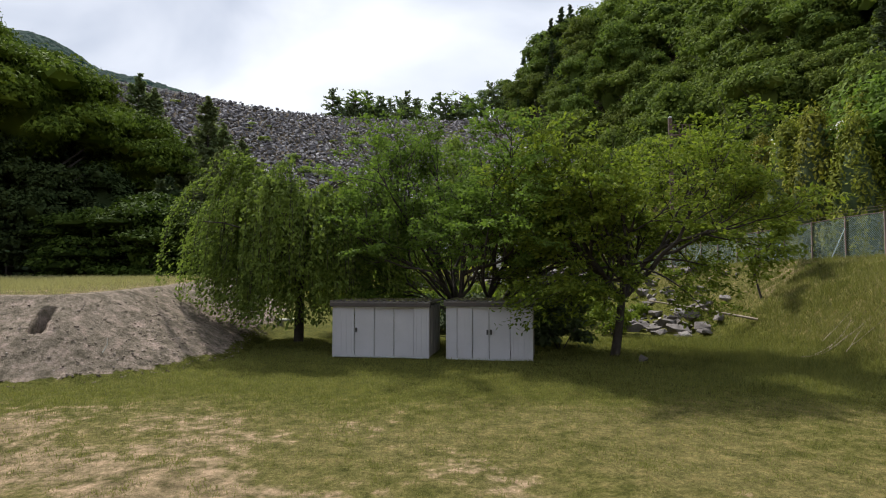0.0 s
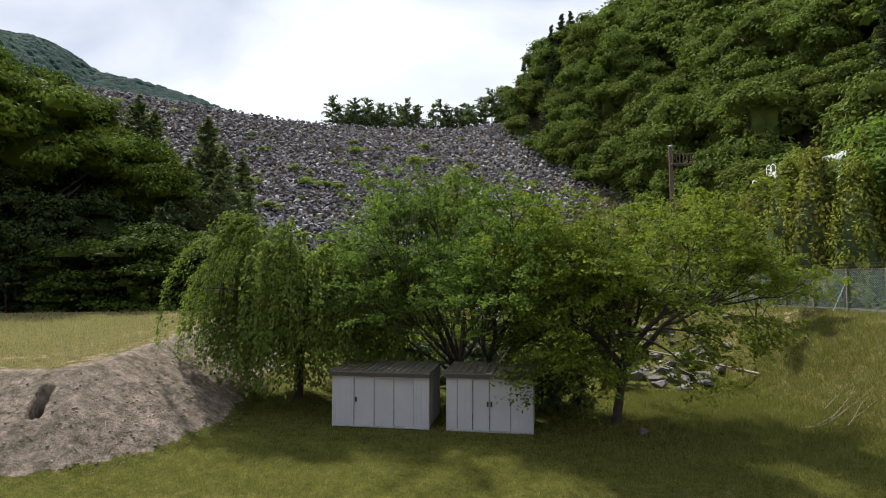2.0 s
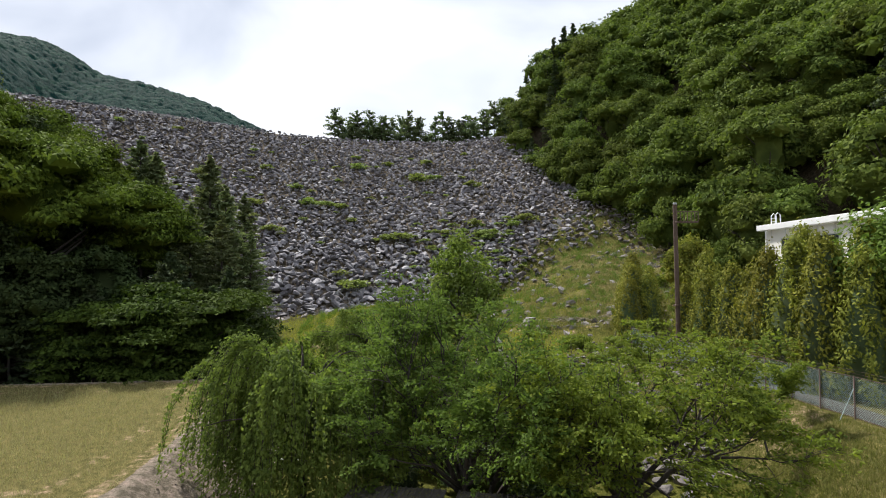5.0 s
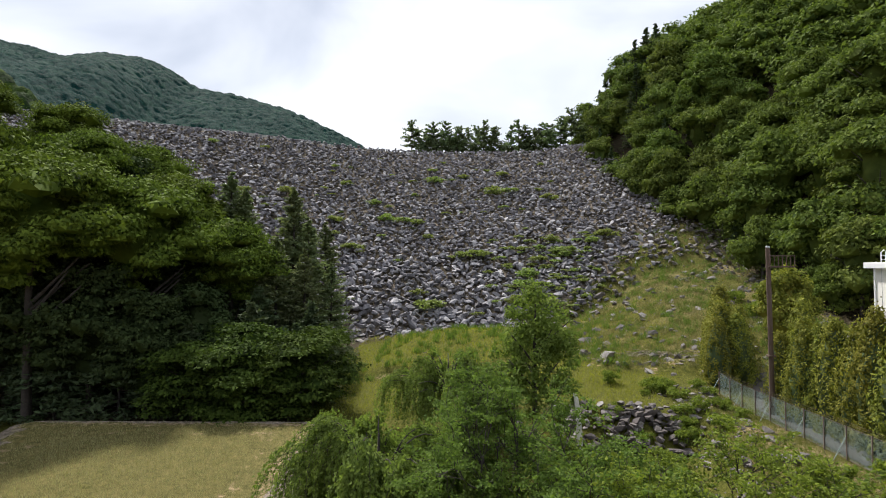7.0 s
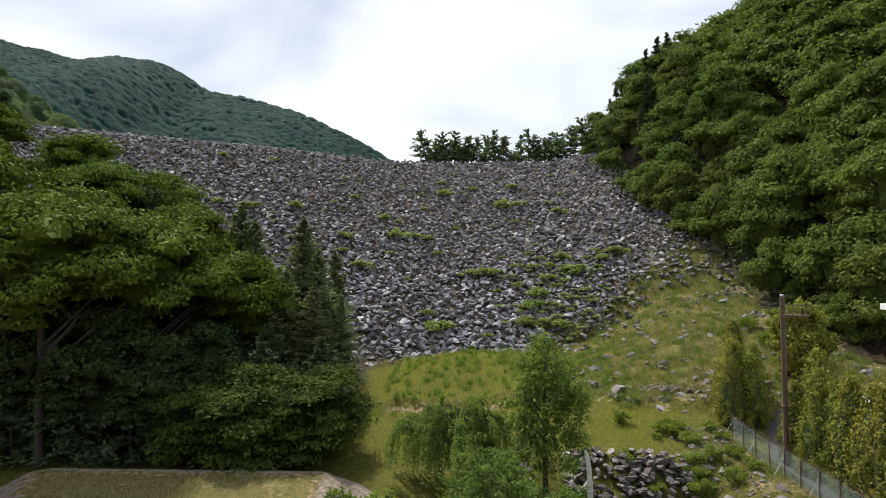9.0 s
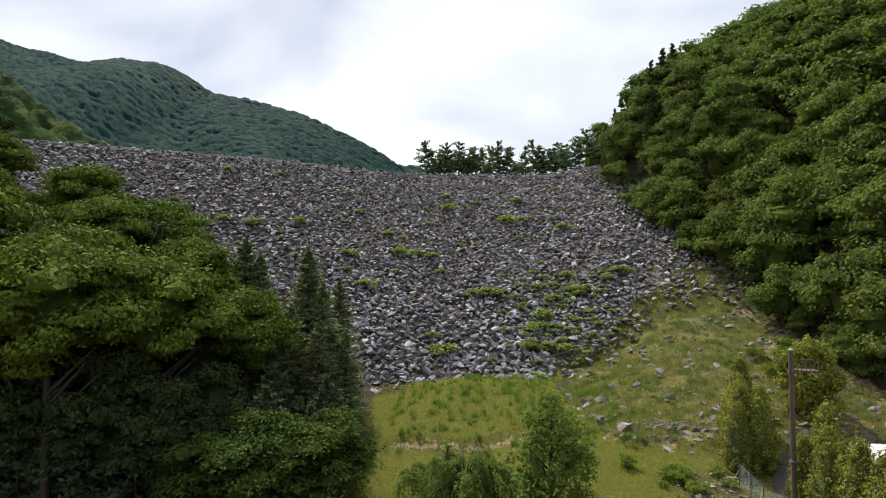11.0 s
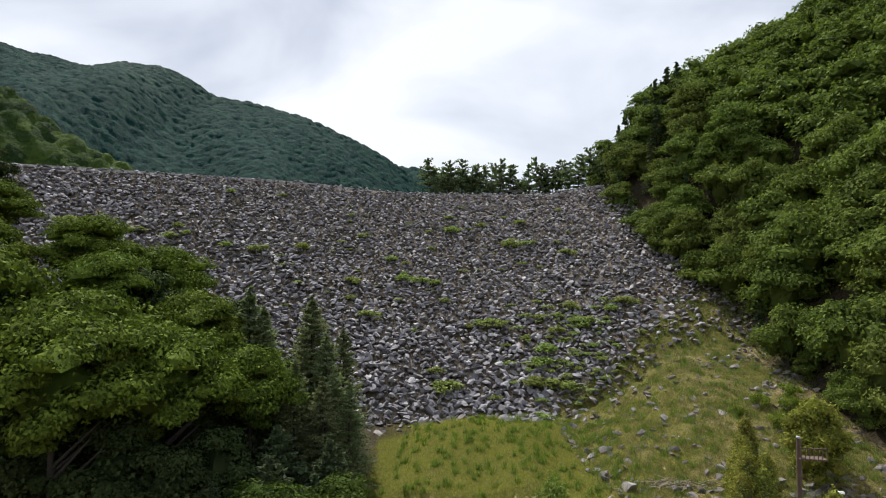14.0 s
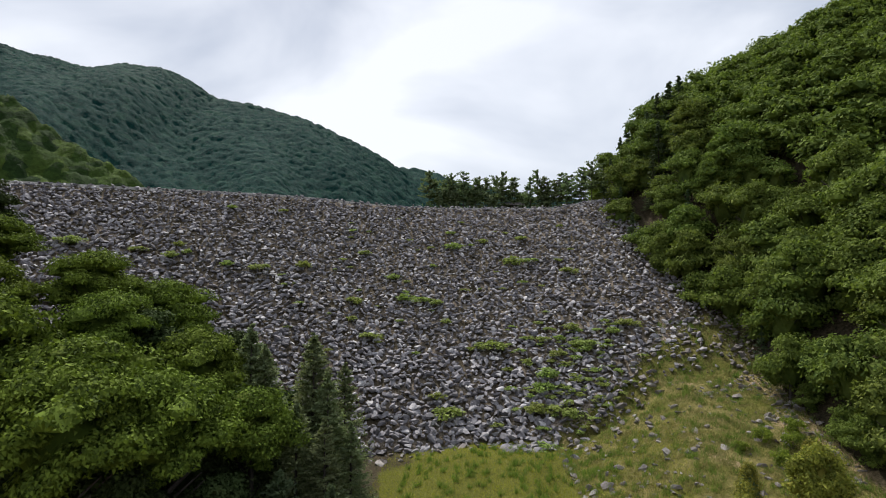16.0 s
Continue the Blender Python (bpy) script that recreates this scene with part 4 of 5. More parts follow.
# ---- sheds ----
def shed(at, width, height, depth, panels, handles, label):
    """A steel garden shed: fixed fronts, sliding doors in their track, side walls, ribbed roof."""
    ob = thing("storage_shed", label, "shed", at, "storage sheds")
    part("base", box_mesh("base", DARK_TRIM, 0.02, width - 0.02, 0.03, depth, -0.1, 0.06), ob)
    part("side_wall", box_mesh("side_wall", SHED_GREY, 0.0, 0.04, 0.05, depth, 0.05, height - 0.06), ob)
    part("side_wall", box_mesh("side_wall", SHED_GREY, width - 0.04, width, 0.05, depth, 0.05, height - 0.06), ob)
    for i in range(7):
        y = 0.2 + i * (depth - 0.4) / 6
        part("rib", box_mesh("rib", SHED_GREY, width - 0.004, width + 0.02, y - 0.03, y + 0.03, 0.06, height - 0.1), ob)
    part("back_wall", box_mesh("back_wall", SHED_GREY, 0.04, width - 0.04, depth - 0.04, depth, 0.05, height - 0.06), ob)
    x = 0.0
    for kind, w, back in panels:
        x0, x1 = x + 0.008, x + w - 0.008
        p = part(kind, box_mesh(kind, SHED_WHITE, x0, x1, back, back + 0.035, 0.07, height - 0.14, bevel=0.01), ob)
        if kind == "front_panel":
            k = max(2, int(w / 0.17))
            for j in range(k):
                cx = x0 + (j + 0.5) * (x1 - x0) / k
                part("crease", box_mesh("crease", SHED_WHITE, cx - 0.012, cx + 0.012, back - 0.008, back + 0.004, 0.1, height - 0.17, bevel=0.003), p)
        else:
            part("door_edge", box_mesh("door_edge", GALVANISED, x0, x0 + 0.025, back - 0.008, back + 0.01, 0.08, height - 0.15, bevel=0.003), p)
        x += w
    part("corner_post", box_mesh("corner_post", SHED_WHITE, -0.02, 0.035, -0.005, 0.06, 0.0, height - 0.06), ob)
    part("corner_post", box_mesh("corner_post", SHED_WHITE, width - 0.035, width + 0.02, -0.005, 0.06, 0.0, height - 0.06), ob)
    part("door_track", box_mesh("door_track", GALVANISED, 0.03, width - 0.03, -0.012, 0.03, height - 0.15, height - 0.10), ob)
    part("sill", box_mesh("sill", GALVANISED, 0.03, width - 0.03, -0.015, 0.05, 0.02, 0.075), ob)
    for hx_ in handles:
        part("handle", box_mesh("handle", BLACK, hx_ - 0.03, hx_ + 0.03, -0.03, 0.03, 0.93, 1.10, bevel=0.008), ob, "black door pull")
    part("fascia", box_mesh("fascia", DARK_TRIM, -0.09, width + 0.09, -0.12, -0.04, height - 0.10, height + 0.03), ob)
    roof = part("roof", box_mesh("roof", SHED_ROOF, -0.09, width + 0.09, -0.12, depth + 0.1, height + 0.035, height + 0.075, bevel=0.005), ob, "weathered dark ribbed sheet roof")
    k = int(width / 0.22)
    rib = box_mesh("roof_rib", SHED_ROOF, -0.035, 0.035, -0.12, depth + 0.1, height + 0.073, height + 0.115, bevel=0.012)
    for i in range(k + 1):
        part("roof_rib", rib, roof).location.x = -0.06 + i * (width + 0.12) / k
    rng = np.random.default_rng(int(width * 100))
    c = np.stack([rng.uniform(0, width, 500), rng.uniform(0, depth, 500) ** 1.0, np.full(500, height + 0.125)], 1)
    v, f = leaf_cards(rng, c, np.tile((0, 0, 1.0), (500, 1)), 0.09, 0.6, None, 0.25)
    tagged(part("leaf_litter", mesh_of("leaf_litter", v, f, STRAW), ob), "dry leaves on the roof", kind="stuff")
    return ob


shed(pose(-4.10, 21.05, 0.0, 0, 0, -9.5), 3.62, 1.98, 2.45, (("front_panel", 0.82, 0.0), ("sliding_door", 0.76, 0.03), ("sliding_door", 0.74, 0.05), ("sliding_door", 0.76, 0.07), ("front_panel", 0.54, 0.0)), (0.90,), "white steel storage shed with three sliding doors under the trees")
shed(pose(0.13, 20.35, 0.0, 0, 0, -10.5), 3.05, 2.02, 2.3, (("front_panel", 0.38, 0.0), ("front_panel", 0.55, 0.0), ("sliding_door", 0.60, 0.04), ("sliding_door", 0.75, 0.06), ("front_panel", 0.77, 0.0)), (1.47, 1.60), "white steel storage shed with paired sliding doors and ribbed front")

# ---- fence, lane, hedge, pole, building ----
FENCE = [(19.5, 20.2), (19.4, 24.6), (19.3, 26.9), (19.2, 29.2), (19.15, 31.5), (19.0, 33.8), (18.9, 36.1), (18.8, 38.4), (18.7, 40.7), (18.55, 43.0), (18.45, 45.3), (18.3, 47.6), (18.15, 49.9), (18.0, 52.2), (17.9, 54.6)]
fence = thing("chain_link_fence", "grey-green chain-link fence with steel posts and slanted braces", "fence", (0, 0, 0))
tops = []
for i, (x, y) in enumerate(FENCE):
    z = float(land_z(x, y))
    V, F = tubes([[(Vector((x, y, z - 0.3)), 0.04), (Vector((x, y, z + 2.05)), 0.04)]], 6)
    part("post", mesh_of("post", V, F, RUST_POLE, True), fence)
    if i % 2 == 0:
        V, F = tubes([[(Vector((x - 0.85, y - 0.1, float(land_z(x - 0.85, y - 0.1)) - 0.1)), 0.018), (Vector((x, y, z + 1.5)), 0.018)]], 6)
        part("brace", mesh_of("brace", V, F, WIRE, True), fence, "pale slanted brace")
    tops.append(Vector((x, y, z)))
for h in (0.08, 2.0):
    V, F = tubes([[(p + Vector((0.045, 0, h)), 0.02) for p in tops]], 5)
    part("rail", mesh_of("rail", V, F, RUST_POLE, True), fence)
for h in (2.16, 2.3):
    V, F = tubes([[(p + Vector((0.0, 0, h)), 0.007) for p in tops]], 4)
    part("top_wire", mesh_of("top_wire", V, F, RUST_POLE, True), fence)
V, F = [], []
for a, c in zip(tops, tops[1:]):
    L = (c - a).length
    k = int(L / 0.11)
    for i in range(-18, k + 1):
        for sgn in (1, -1):
            t0, t1 = i * 0.11 / L, (i * 0.11 + 1.95) / L
            z0, z1 = (0.05, 2.0) if sgn > 0 else (2.0, 0.05)
            u0, u1 = max(t0, 0), min(t1, 1)
            if u1 <= u0:
                continue
            f0, f1 = (u0 - t0) / (t1 - t0), (u1 - t0) / (t1 - t0)
            p, q = a.lerp(c, u0) + Vector((0.05, 0, z0 + (z1 - z0) * f0)), a.lerp(c, u1) + Vector((0.05, 0, z0 + (z1 - z0) * f1))
            n0 = len(V)
            w = Vector((0, 0, 0.0075))
            e = Vector((0.006, 0, 0))
            V += [p - w, p + w, q + w, q - w, p + e, q + e]
            F += [(n0, n0 + 1, n0 + 2, n0 + 3), (n0 + 1, n0 + 4, n0 + 5, n0 + 2), (n0 + 4, n0, n0 + 3, n0 + 5)]
tagged(part("wire_mesh", mesh_of("wire_mesh", V, F, WIRE), fence), "woven green-grey wire")

lane = [(20.5, 14), (20.4, 30), (20.0, 42), (20.1, 50), (22.6, 57), (24.6, 62), (28.5, 67), (34, 70)]
V, F = [], []
for i, (x, y) in enumerate(lane):
    a, c = lane[max(i - 1, 0)], lane[min(i + 1, len(lane) - 1)]
    d = Vector((c[0] - a[0], c[1] - a[1], 0)).normalized()
    s = Vector((d.y, -d.x, 0)) * 0.85
    for k in range(5):
        p = Vector((x, y, 0)) + s * (k / 2 - 1)
        V.append((p.x, p.y, float(land_z(p.x, p.y)) + 0.06))
for i in range(len(lane) - 1):
    for k in range(4):
        F.append((5 * i + k, 5 * i + k + 1, 5 * i + k + 6, 5 * i + k + 5))
tagged(new("lane", mesh_of("lane", V, F, ASPHALT, True)), "narrow grey asphalt lane behind the fence", "road", kind="structure")


def cypress(name, label, at, seed, R, height, group):
    """A dense pointed column of upright golden sprays, green inside."""
    rng = np.random.default_rng(seed)
    ob = thing(name, label, "tree", at, group)
    V, F = tubes([[(Vector((0, 0, -0.3)), 0.13), (Vector((0, 0, height * 0.9)), 0.03)]], 6)
    part("trunk", mesh_of("trunk", V, F, BARK, True), ob)
    C, N, D = [], [], []
    for i in range(120):
        t = (i + rng.uniform(0, 1)) / 120
        a = i * 2.4 + rng.uniform(-0.4, 0.4)
        r = R * (1 - 0.86 * t ** 2.0) * rng.uniform(0.7, 1.15)
        c = np.array((math.cos(a) * r, math.sin(a) * r, height * (0.04 + 0.92 * t)))
        k = 40
        q = rng.normal(0, 1, (k, 3)) * (0.2, 0.2, 0.34)
        C.append(c + q)
        o = q + np.array((math.cos(a), math.sin(a), 0.5)) * 0.4
        N.append(o / np.linalg.norm(o, axis=1, keepdims=True))
        D.append(np.tile((math.cos(a) * 0.6, math.sin(a) * 0.6, 1.0), (k, 1)))
    v, f = leaf_cards(rng, np.concatenate(C), np.concatenate(N), 0.27, 0.5, np.concatenate(D), 0.35)
    part("crown", mesh_of("crown", v, f, LEAF_HEDGE), ob)
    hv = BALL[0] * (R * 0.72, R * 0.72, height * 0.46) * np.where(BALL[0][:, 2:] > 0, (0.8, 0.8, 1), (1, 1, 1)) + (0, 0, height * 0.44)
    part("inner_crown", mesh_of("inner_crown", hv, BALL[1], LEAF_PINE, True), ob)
    return ob


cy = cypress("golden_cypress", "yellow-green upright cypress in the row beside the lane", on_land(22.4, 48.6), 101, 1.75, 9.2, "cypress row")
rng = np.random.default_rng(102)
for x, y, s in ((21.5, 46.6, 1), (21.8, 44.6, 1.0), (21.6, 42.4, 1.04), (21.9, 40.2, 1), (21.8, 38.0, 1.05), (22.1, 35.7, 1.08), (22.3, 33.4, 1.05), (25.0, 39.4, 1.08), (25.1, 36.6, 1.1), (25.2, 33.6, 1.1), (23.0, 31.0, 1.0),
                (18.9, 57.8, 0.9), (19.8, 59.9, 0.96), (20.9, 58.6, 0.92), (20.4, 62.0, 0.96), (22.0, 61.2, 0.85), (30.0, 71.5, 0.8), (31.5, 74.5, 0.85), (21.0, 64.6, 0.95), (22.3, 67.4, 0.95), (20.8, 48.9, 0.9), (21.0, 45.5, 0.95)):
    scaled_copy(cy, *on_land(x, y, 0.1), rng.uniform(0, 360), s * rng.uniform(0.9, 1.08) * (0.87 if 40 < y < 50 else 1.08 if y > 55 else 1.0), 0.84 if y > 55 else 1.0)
woodland_tree("zelkova_tree", "large light green broadleaf tree growing behind the fence", on_land(27.6, 31.0), 104, 4.6, 11.2, 1.6, 46, 260, 0.32, LEAF_CHERRY, 0.4)
woodland_tree("golden_tree", "round yellow-green clipped tree at the hill's foot", on_land(29.8, 69.0), 105, 3.3, 9.8, 0.0, 70, 170, 0.3, LEAF_HEDGE, 0.2, shape=0.45, r0=0.26, pad=(1.0, 1.1))

pole = thing("utility_pole", "tall brown steel pole with a lamp platform at its top", "pole", on_land(19.75, 48.0))
V, F = tubes([[(Vector((0, 0, -0.3)), 0.2), (Vector((-0.15, 0, 13.3)), 0.17)]], 10)
part("shaft", mesh_of("shaft", V, F, RUST_POLE, True), pole)
part("platform", box_mesh("platform", RUST_POLE, -0.2, 1.7, -0.4, 0.4, 11.7, 11.82), pole)
for i in range(7):
    part("baluster", box_mesh("baluster", RUST_POLE, -0.15 + i * 0.3, -0.10 + i * 0.3, -0.4, -0.34, 11.8, 12.6), pole)
part("handrail", box_mesh("handrail", RUST_POLE, -0.2, 1.7, -0.42, -0.34, 12.58, 12.66), pole)
part("clamp", box_mesh("clamp", RUST_POLE, -0.32, 0.22, -0.28, 0.25, 4.6, 4.75), pole)
part("lamp", box_mesh("lamp", GALVANISED, -0.3, -0.05, -0.2, 0.1, 13.25, 13.42, bevel=0.04), pole, "pale lamp head")

GX, GY0, GY1, GZ, GT = 32.7, 26.0, 57.6, 2.6, 15.4
hall = thing("hall", "tall cream panelled hall with white roof edge and high windows", "building", (0, 0, 0))
part("wall", box_mesh("wall", WALL_WHITE, GX, GX + 13, GY0, GY1, GZ, GT - 0.55, bevel=0.02), hall)
part("roof_slab", box_mesh("roof_slab", ROOF_WHITE, GX - 0.6, GX + 13.5, GY0 - 0.5, GY1 + 0.5, GT - 0.55, GT, bevel=0.03), hall, "white roof edge")
y = GY1 - 1.2
while y > GY0:
    part("wall_joint", box_mesh("wall_joint", GALVANISED, GX - 0.015, GX + 0.01, y - 0.025, y + 0.025, GZ, GT - 0.56, bevel=0), hall)
    y -= 2.3
part("downpipe", box_mesh("downpipe", GALVANISED, GX - 0.16, GX - 0.03, GY1 - 6.1, GY1 - 5.97, GZ, GT - 0.5), hall, "grey downpipe")
part("downpipe", box_mesh("downpipe", ROOF_WHITE, GX - 0.14, GX - 0.02, GY1 - 0.35, GY1 - 0.23, GZ, GT - 0.5), hall)


def strip_window(y1, panes, w, z0, z1):
    fr = part("window", box_mesh("window", GALVANISED, GX - 0.06, GX + 0.02, y1 - panes * w - 0.08, y1 + 0.08, z0 - 0.08, z1 + 0.08, bevel=0.01), hall)
    for i in range(panes):
        part("pane", box_mesh("pane", GLASS, GX - 0.075, GX - 0.05, y1 - (i + 1) * w + 0.05, y1 - i * w - 0.05, z0, z1, bevel=0.004), fr, "dark glass pane")


strip_window(GY1 - 2.9, 2, 0.95, 12.9, 13.85)
strip_window(GY1 - 7.1, 4, 0.95, 12.9, 13.85)
strip_window(GY1 - 13.0, 4, 0.95, 12.9, 13.85)
strip_window(GY1 - 19.0, 4, 0.95, 12.9, 13.85)
SIGNS = "県営"
for i, ch in enumerate(SIGNS):
    y1 = GY1 - 9.0 - i * 1.25
    plate = part("sign_plate", box_mesh("sign_plate", ROOF_WHITE, GX - 0.08, GX - 0.02, y1 - 1.1, y1, 10.5, 11.6, bevel=0.01), hall, "white sign plate with one dark character")
    cu = bpy.data.curves.new("character", "FONT")
    cu.body, cu.size, cu.extrude, cu.align_x = ch, 0.95, 0.01, "CENTER"
    ob = new("character", cu)
    ob.matrix_basis = Matrix.Translation((GX - 0.10, y1 - 0.55, 10.72)) @ Matrix(((0, 0, -1, 0), (-1, 0, 0, 0), (0, 1, 0, 0), (0, 0, 0, 1)))
    cu.materials.append(BLACK)
    ob.parent = plate
ladder = thing("roof_ladder", "white hooped ladder rails rising over the roof's edge", "ladder", (0, 0, 0))
for y in (GY1 - 1.0, GY1 - 1.7):
    line = [(Vector((GX + 0.1, y, GT - 0.1)), 0.05), (Vector((GX + 0.1, y, GT + 0.9)), 0.05), (Vector((GX + 0.35, y, GT + 1.15)), 0.05), (Vector((GX + 0.6, y, GT + 0.9)), 0.05), (Vector((GX + 0.6, y, GT - 0.1)), 0.05)]
    V, F = tubes([line], 6)
    part("rail", mesh_of("rail", V, F, ROOF_WHITE, True), ladder)
for z in (0.25, 0.6):
    part("rung", box_mesh("rung", ROOF_WHITE, GX + 0.07, GX + 0.13, GY1 - 1.7, GY1 - 1.0, GT + z, GT + z + 0.05), ladder)
annex = thing("annex", "low annex with a flat white roof beside the hall", "building", (0, 0, 0))
part("wall", box_mesh("wall", WALL_WHITE, 27.5, 32.0, 46.5, 55.4, 2.6, 7.1, bevel=0.02), annex)
part("roof", box_mesh("roof", ROOF_WHITE, 27.1, 32.4, 46.1, 55.8, 7.1, 7.35, bevel=0.02), annex)
for i in range(27):
    part("roof_rib", box_mesh("roof_rib", ROOF_WHITE, 27.1, 32.4, 46.3 + i * 0.36, 46.36 + i * 0.36, 7.348, 7.39, bevel=0.01), annex)
for y in (48.5, 51.0, 53.4):
    part("window", box_mesh("window", GLASS, 27.45, 27.52, y, y + 1.0, 3.6, 4.7), annex)
low = thing("retaining_wall", "low weathered concrete wall at the foot of the wooded hill", "wall", (0, 0, 0))
part("wall", box_mesh("wall", CONCRETE, 32.0, 41.0, 66.0, 66.35, 2.4, 4.9, bevel=0.02), low)
part("coping", box_mesh("coping", CONCRETE, 31.9, 41.0, 65.92, 66.43, 4.9, 5.02, bevel=0.02), low)


# ---- stones ----
def stone_shape(rng, points=13, flat=0.62):
    bm = bmesh.new()
    for p in rng.normal(0, 1, (points, 3)):
        p /= np.linalg.norm(p)
        bm.verts.new(p * (0.5, 0.42, 0.5 * flat) * rng.uniform(0.8, 1.15))
    bmesh.ops.convex_hull(bm, input=bm.verts[:])
    bmesh.ops.delete(bm, geom=[v for v in bm.verts if not v.link_faces], context="VERTS")
    bmesh.ops.triangulate(bm, faces=bm.faces[:])
    bm.verts.index_update()
    v = np.array([q.co[:] for q in bm.verts])
    f = np.array([[q.index for q in t.verts] for t in bm.faces])
    bm.free()
    return v, f


rng = np.random.default_rng(200)
SHAPES = [stone_shape(rng, 13, rng.uniform(0.4, 0.65)) for _ in range(14)]
BOULDERS = [mesh_of("boulder", v, f, PALE_ROCK) for v, f in SHAPES[:8]]
BANK_BOULDERS = [mesh_of("boulder", v, f, BANK_ROCK) for v, f in SHAPES[:8]]


rubble_v, rubble_f = [], []


def rubble(x, y, size, lift=0.0):
    """One small stone of the joined rubble."""
    v, f = SHAPES[int(rng.integers(0, 14))]
    turn = np.array(Euler((rng.uniform(-0.5, 0.5), rng.uniform(-0.5, 0.5), rng.uniform(0, 6.28))).to_matrix())
    rubble_f.append(f + sum(len(q) for q in rubble_v))
    rubble_v.append((v * size) @ turn.T + (x, y, float(land_z(x, y)) + 0.12 * size + lift))


def boulder(x, y, size, sink=0.15, label="angular grey boulder lying on the grassy bank", group="boulders on the bank", lift=0.0):
    ob = new("boulder", (BANK_BOULDERS if group == "stone bank" else BOULDERS)[int(rng.integers(0, 8))])
    ob.matrix_basis = pose(x, y, float(land_z(x, y)) + size * (0.25 - sink) + lift, rng.uniform(-25, 25), rng.uniform(-25, 25), rng.uniform(0, 360))
    ob.scale = (size * rng.uniform(0.8, 1.3), size, size * rng.uniform(0.75, 1.1))
    return tagged(ob, label, "boulder", group)


for i in range(420):
    y = rng.uniform(31, 57)
    x = np.interp(y, [30, 40, 50, 56], [12.6, 12.6, 13.5, 15.6]) + rng.normal(1.3, 1.7)
    x = min(x, 17.6 - rng.uniform(0, 0.8))
    if i < 130:
        boulder(x, y, 0.4 + 0.85 * rng.uniform(0, 1) ** 1.8)
    else:
        rubble(x, y, rng.uniform(0.15, 0.42))
for i in range(46):
    a, r = rng.uniform(0, 6.28), rng.uniform(0, 1) ** 0.6
    boulder(11.8 + 3.2 * r * math.cos(a), 29.8 + 2.6 * r * math.sin(a), rng.uniform(0.45, 1.1), 0.1, "pale broken boulder in the heap behind the trees", "boulder heap", lift=0.5 * (1 - r) * rng.uniform(0.3, 1))
for i in range(260):
    x = rng.uniform(2.6, 12.4) if i < 225 else rng.uniform(-3.5, 0.5)
    y = 44.4 + 4.6 * rng.uniform(0, 1)
    if i >= 110 and y > 45.6:
        rubble(x, y, rng.uniform(0.5, 1.1), 0.3)
        continue
    boulder(x, y, rng.uniform(0.55, 1.35), 0.1, "dark broken boulder in the stone bank across the valley floor", "stone bank", lift=0.45 * rng.uniform(0, 1) if 45 < y < 48 else 0.0)
tagged(new("rubble", mesh_of("rubble", np.concatenate(rubble_v), np.concatenate(rubble_f), PALE_ROCK)), "broken grey rubble strewn over the bank", "stones", kind="stuff")
boulder(7.0, 19.9, 0.55, 0.1, "small pale stone lying in the shaded grass", "boulders on the bank")

# riprap over the dam's face: single stones along its toe, the rest as one mass
rip_v, rip_f, k1 = [], [], 0
pale_v, pale_f, k2 = [], [], 0
near = []
sp = 0.98
for x0 in np.arange(-138, 40, sp):
    for y0 in np.arange(62, 190, sp * 0.9):
        x, y = x0 + rng.uniform(-0.55, 0.55), y0 + rng.uniform(-0.5, 0.5)
        z = face_z(x, y)
        if z > float(crest_z(x)) + 0.3 or x > hill_foot(y) + 3 or (y < 84 and y < flank_foot(x) - 1.5) or (x < 3 and z < 1.5):
            continue
        edge = (x - (y - 94.0) + 2.5 * math.sin(x * 0.4) + 2.0 * math.sin(y * 0.7) + rng.normal(0, 4.5)) / 6.0
        turfy = edge > 0.55
        if turfy and rng.uniform() > 0.17 + 0.22 * float(wave(x, y, 0.5, 5.0)) + (0.7 if x > hill_foot(y) - 5.5 + 1.5 * math.sin(y * 0.6) else 0) + 0.4 * max(0, 1.3 - edge) + (0.6 if y < flank_foot(x) + 6.0 and y > flank_foot(x) + 1 else 0.06):
            continue
        zl = float(land_z(x, y)) if y < 128 else -9.0
        if turfy:
            z = max(z, zl - 0.15)
        elif z < zl - 0.2:
            if -6 < x < 8 and y > 85.5 + 0.25 * abs(x - 2) + rng.normal(0, 0.6) and rng.uniform() < 0.93:
                z = zl - 0.05
            elif zl - z > 2.6 or y < 84 or rng.uniform() < 0.25 + 0.3 * (zl - z):
                continue
            else:
                z, turfy = zl - 0.1, True
        size = sp * rng.uniform(0.65, 1.6) * float(np.interp(y, [90, 104, 125, 170], [1.35, 1.22, 1.02, 0.92])) * (rng.uniform(0.35, 1.0) if turfy else 1)
        v, f = SHAPES[int(rng.integers(0, 14))]
        rot = np.array(Euler((rng.normal(0.5, 0.35), rng.normal(0, 0.35), rng.uniform(0, 6.28))).to_matrix())
        tilt = np.array(Euler((0.5, 0, 0)).to_matrix())
        sc = size * np.array((rng.uniform(0.9, 1.5), rng.uniform(0.75, 1.1), rng.uniform(0.8, 1.2)))
        if not turfy and y < 97.5 and -24 < x < 8 and len(near) < 300:
            near.append((x, y, z + 0.1, rot, sc))
            continue
        w = (v * sc) @ rot.T + (x, y, z + 0.05 + rng.uniform(-0.12, 0.25))
        if turfy or (x > y - 92 and rng.uniform() < 0.5):
            pale_v.append(w), pale_f.append(f + k2)
            k2 += len(w)
        else:
            rip_v.append(w), rip_f.append(f + k1)
            k1 += len(w)
